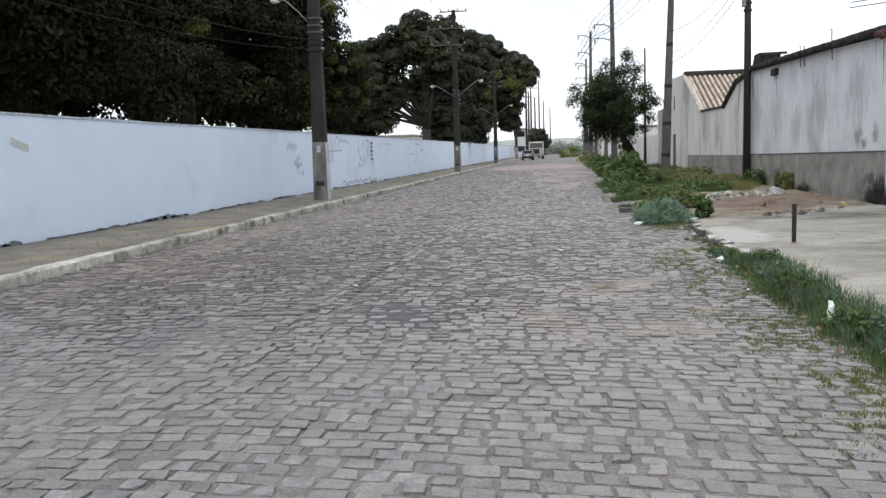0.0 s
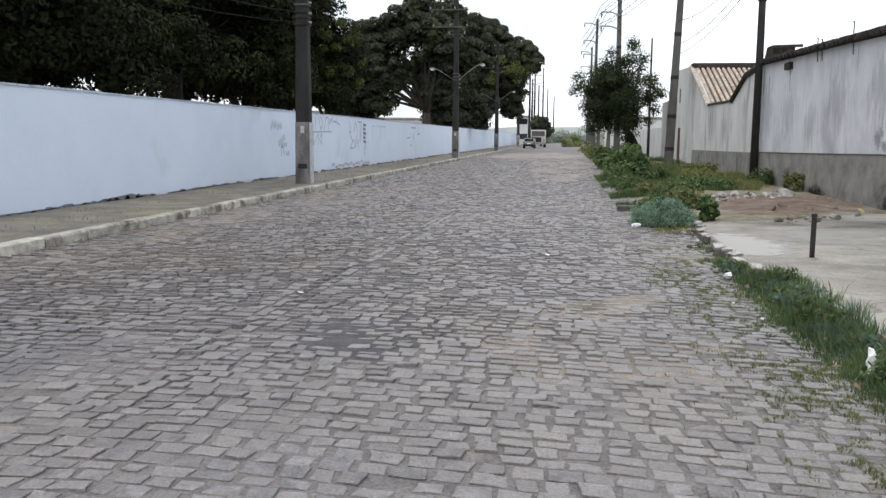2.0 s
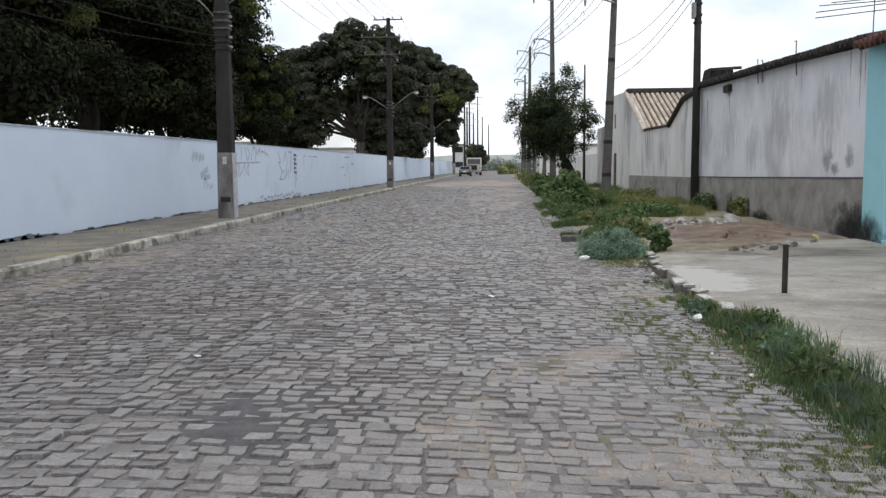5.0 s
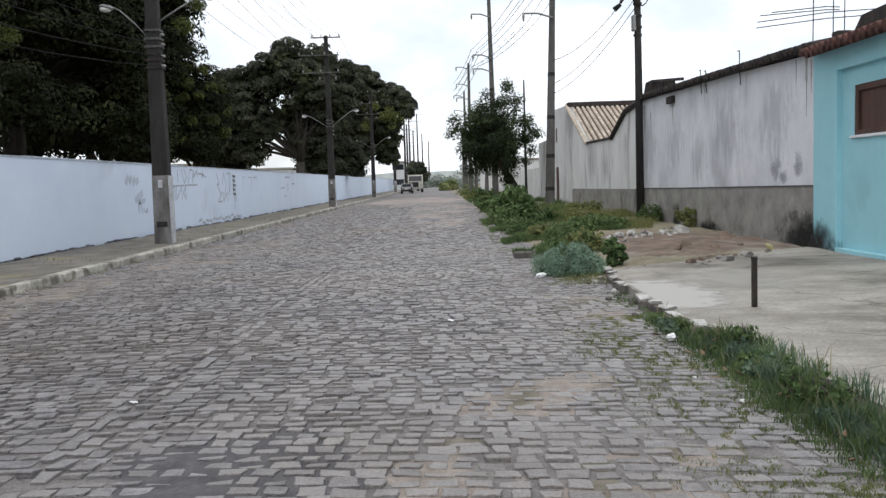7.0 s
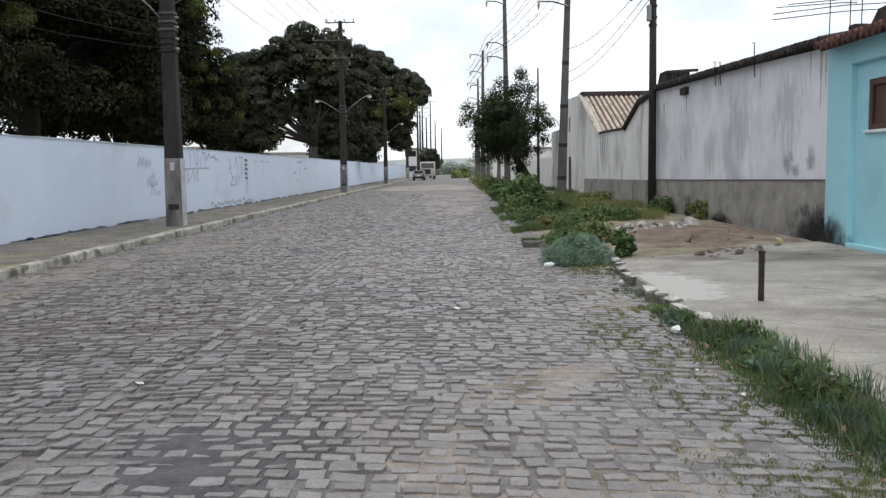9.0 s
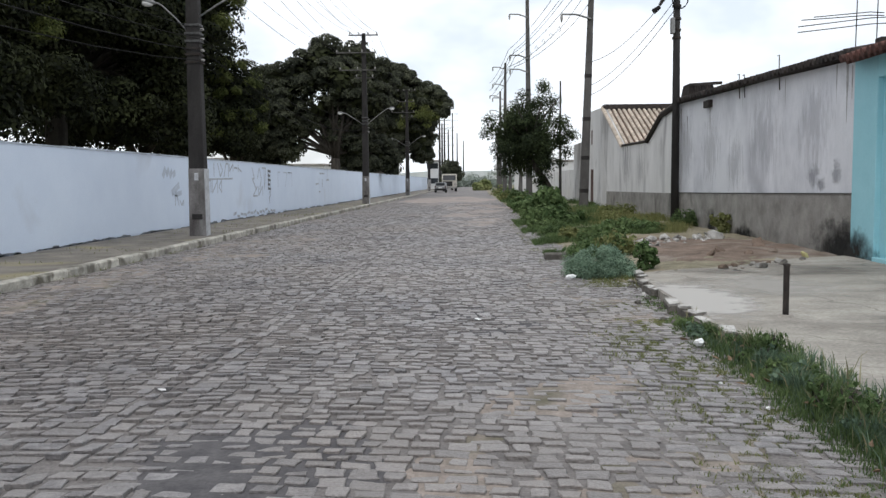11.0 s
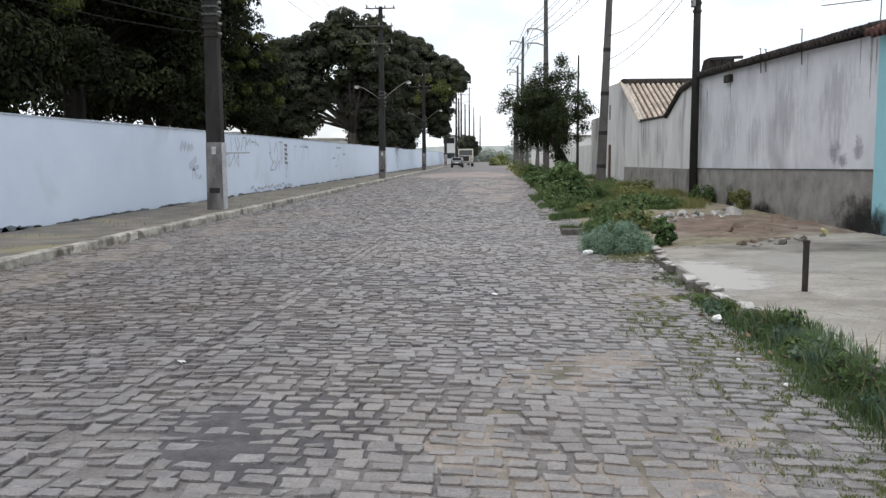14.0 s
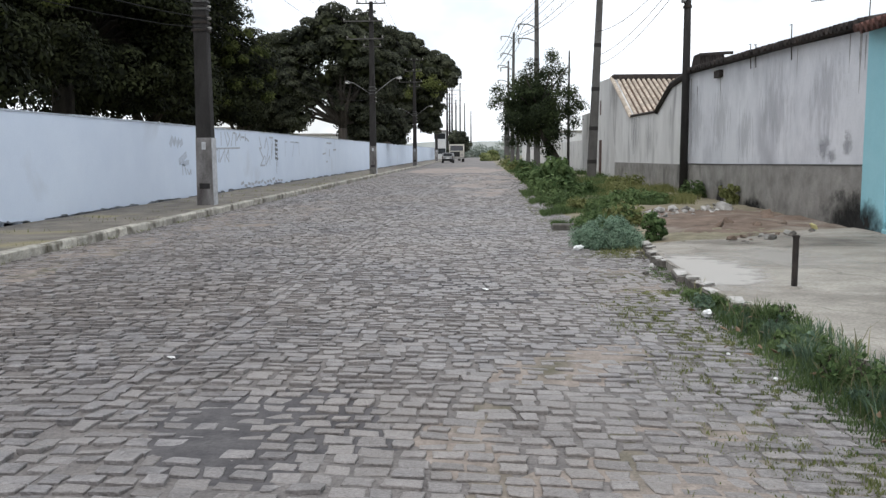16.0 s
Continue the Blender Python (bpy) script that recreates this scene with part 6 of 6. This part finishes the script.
big_tree(-28.0, 100.0, 10.0, 5.0, 7.0, 5.0, 60, 1.5, 24000, 0.35, LEAF_MID, DOME, 13)

# street tree on the verge, leaning trunk
q = np.random.default_rng(31)
tree = thing("tree", 4.75, 58.0, 0.1, "small dark street tree with a leaning trunk", "tree")
bm = tube(bmesh.new(), [(5.05, 58, 0.0), (4.85, 58, 0.7), (4.4, 58, 1.6), (3.9, 58, 2.3), (3.5, 58, 3.2), (3.4, 58, 5.5)], [0.28, 0.24, 0.22, 0.19, 0.14, 0.04], 9)
for a in range(9):
    t = a * 0.72
    tube(bm, [(3.55, 58, 2.6 + 0.2 * a), (3.5 + 1.1 * math.cos(t), 58 + 1.1 * math.sin(t), 3.3 + 0.3 * a), (3.4 + 2.2 * math.cos(t), 58 + 2.0 * math.sin(t), 3.9 + 0.36 * a)], [0.09, 0.06, 0.02], 5)
part("trunk", bm, BARK, tree, smooth=True)
c, rr = clumps(q, (3.4, 58, 4.1), 2.4, 2.2, 2.8, 120, 0.55, -0.95, 0.2)
for zz, xx in ((2.6, 3.2), (2.5, 4.6), (2.8, 5.4), (2.9, 2.2), (7.3, 4.4), (6.9, 3.0), (7.6, 4.3), (5.4, 0.9), (4.6, 0.7), (4.9, 1.1), (3.4, 5.8), (4.4, 6.1), (6.6, 5.0)):
    c.append((xx, 58 + q.normal() * 0.4, zz))
    rr.append(0.5)
leaf_cloud("crown", c, rr, 42000, 0.17, LEAF_TREE, tree, q, 0.85, core=0.0)

# ---- far end of the street ----
for x, y, w, h, sd in ((0.6, 150, 1.0, 1.6, 1), (1.9, 151, 1.1, 2.1, 2), (1.3, 152, 1.0, 2.0, 3)):
    leafy_plant("bush", x, y, 0.0, w, h, 1500, 0.5, LEAF_BRIGHT, "yellow-green bush at the street's end", "bush", 40 + sd)
car = thing("car", -4.9, 126, 0, "grey hatchback car parked by the kerb far off", "car")
bm = prism(bmesh.new(), [(-2.0, 0.3), (2.0, 0.3), (2.05, 0.8), (1.3, 0.95), (0.7, 1.45), (-1.1, 1.45), (-1.9, 0.95), (-2.05, 0.7)], -0.82, 0.82)
bmesh.ops.bevel(bm, geom=list(bm.edges), offset=0.08, segments=2, affect="EDGES")
bmesh.ops.transform(bm, matrix=pose(-4.9, 126, 0), verts=bm.verts)
part("body", bm, CAR_PAINT, car, smooth=False)
part("rear_window", boxed((-5.5, 124.15, 1.0), (-4.3, 124.6, 1.38), 0.05), DARK_GLASS, car)
part("bumper", boxed((-5.7, 123.85, 0.35), (-4.1, 124.05, 0.6), 0.05), RUBBER, car)
part("plate_panel", boxed((-5.15, 123.82, 0.62), (-4.65, 123.95, 0.74)), PLASTIC, car)
for sx in (-1, 1):
    part("tail_light", boxed((-4.9 + sx * 0.72 - 0.08, 123.9, 0.72), (-4.9 + sx * 0.72 + 0.08, 124.1, 0.95), 0.02), TILE_RED, car, "red tail light")
    for yy in (124.7, 127.3):
        x = -4.9 + sx * 0.75
        part("wheel", tube(bmesh.new(), [(x - 0.1, yy, 0.31), (x + 0.1, yy, 0.31)], 0.31, 14), RUBBER, car)
truck = thing("truck", -4.0, 140, 0, "old cream lorry with a dark windscreen and open bed", "truck")
part("cargo_bed", boxed((-5.1, 138.3, 0.95), (-2.9, 143, 1.75), 0.03), BARK, truck, "dark wooden cargo bed")
cab = part("cab", prism(bmesh.new(), [(136.4, 0.75), (138.2, 0.75), (138.2, 2.75), (136.8, 2.75), (136.45, 1.8)], -5.15, -2.85), TRUCK_PAINT, truck)
part("windscreen", prism(bmesh.new(), [(136.40, 1.78), (136.5, 1.78), (136.80, 2.55), (136.68, 2.55)], -5.0, -3.0), DARK_GLASS, cab, "dark windscreen")
part("grille", boxed((-5.0, 136.3, 0.85), (-3.5, 136.42, 1.6), 0.01), RUBBER, cab, "black radiator grille")
for sx in (-1, 1):
    part("headlight", boxed((-4.0 + sx * 0.9 - 0.14, 136.34, 1.0), (-4.0 + sx * 0.9 + 0.14, 136.42, 1.3), 0.02), CERAMIC, cab, "pale headlight")
part("bumper", boxed((-5.15, 136.25, 0.5), (-2.85, 136.42, 0.8), 0.03), CERAMIC, truck, "pale front bumper")
part("chassis", boxed((-4.6, 136.6, 0.5), (-3.4, 143, 0.9)), IRON, truck)
for sx in (-1, 1):
    for yy in (138, 142):
        x = -4.0 + sx * 0.95
        part("wheel", tube(bmesh.new(), [(x - 0.15, yy, 0.48), (x + 0.15, yy, 0.48)], 0.48, 14), RUBBER, truck)


def far_house(x0, x1, y0, y1, h, label, mat=FAR_WALL):
    b = thing("building", (x0 + x1) / 2, (y0 + y1) / 2, 0, label, "building")
    part("wall", boxed((x0, y0, -0.2), (x1, y1, h)), mat, b)
    part("roof", boxed((x0 - 0.3, y0 - 0.3, h), (x1 + 0.3, y1 + 0.3, h + 0.35), 0.05), TILE_DARK if mat is not FAR_WALL else PLINTH, b)
    n = max(2, int((x1 - x0) / 3.5))
    for i in range(n):
        for z in np.arange(1.2, h - 1.2, 3.0):
            cx = x0 + (i + 0.5) * (x1 - x0) / n
            part("window", boxed((cx - 0.6, y0 - 0.05, z), (cx + 0.6, y0 + 0.05, z + 1.1), 0.02), DARK_GLASS, b)
    return b


for x, y, w, h, sd in ((-6.5, 235, 3.2, 4.5, 1), (-1.5, 250, 3.0, 4.0, 2), (2.5, 240, 2.6, 3.4, 3), (6.5, 225, 3.4, 4.8, 4)):
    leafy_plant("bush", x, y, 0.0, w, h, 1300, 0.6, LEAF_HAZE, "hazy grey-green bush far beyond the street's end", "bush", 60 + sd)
for k in range(34):
    s = 0.07 + 0.13 * r.random()
    x, y = 2.3 + 1.3 * r.random(), 50 + 12 * r.random()
    tagged(part("rubble_stone", rock(bmesh.new(), x, y, verge_height(x, y) + s * 0.4, s * 1.3, s, s * 0.8, r), RUBBLE), "pale broken stone in a heap by the road", "rubble", "rubble by the street tree")
far_house(-9.6, -7.5, 176, 190, 5.6, "far pale two-storey building past the wall")
far_house(-48, -34, 128, 142, 5.0, "far pale building seen beneath the trees")
far_house(-34, -26, 150, 160, 4.5, "far pale low building seen beneath the trees")
far_house(8, 22, 160, 176, 5.0, "far pale building past the verge")
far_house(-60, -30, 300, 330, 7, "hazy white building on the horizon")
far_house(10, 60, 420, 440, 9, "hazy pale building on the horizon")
bm = bmesh.new()
fr = random.Random(3)
pts = []
for i in range(121):
    a = radians(-70 + 140 * i / 120)
    h = 12 + 9 * noise.noise((i * 0.12, 0, 2)) + 4 * noise.noise((i * 0.6, 0, 5)) + 1.5 * fr.random()
    pts.append((900 * math.sin(a), 900 * math.cos(a), h))
for (x0, y0, h0), (x1, y1, h1) in zip(pts, pts[1:]):
    vs = [bm.verts.new(p) for p in ((x0, y0, -3), (x1, y1, -3), (x1, y1, h1), (x0, y0, h0))]
    vt = [bm.verts.new((x * 1.15, y * 1.15, h * 0.7)) for x, y, h in ((x1, y1, h1), (x0, y0, h0))]
    bm.faces.new(vs)
    bm.faces.new((vs[3], vs[2], vt[0], vt[1]))
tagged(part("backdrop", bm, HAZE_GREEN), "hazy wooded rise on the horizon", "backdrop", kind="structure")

# ---- nearest setts, one by one ----
for s in near:
    a = np.array(s)
    c = a[:4].mean(0)
    c[2] = 0
    ob = new("cobblestone", mesh_from("cobblestone", [tuple(v) for v in a - c], SETT_FACES, COBBLE))
    ob.location = c
    ob.parent = road
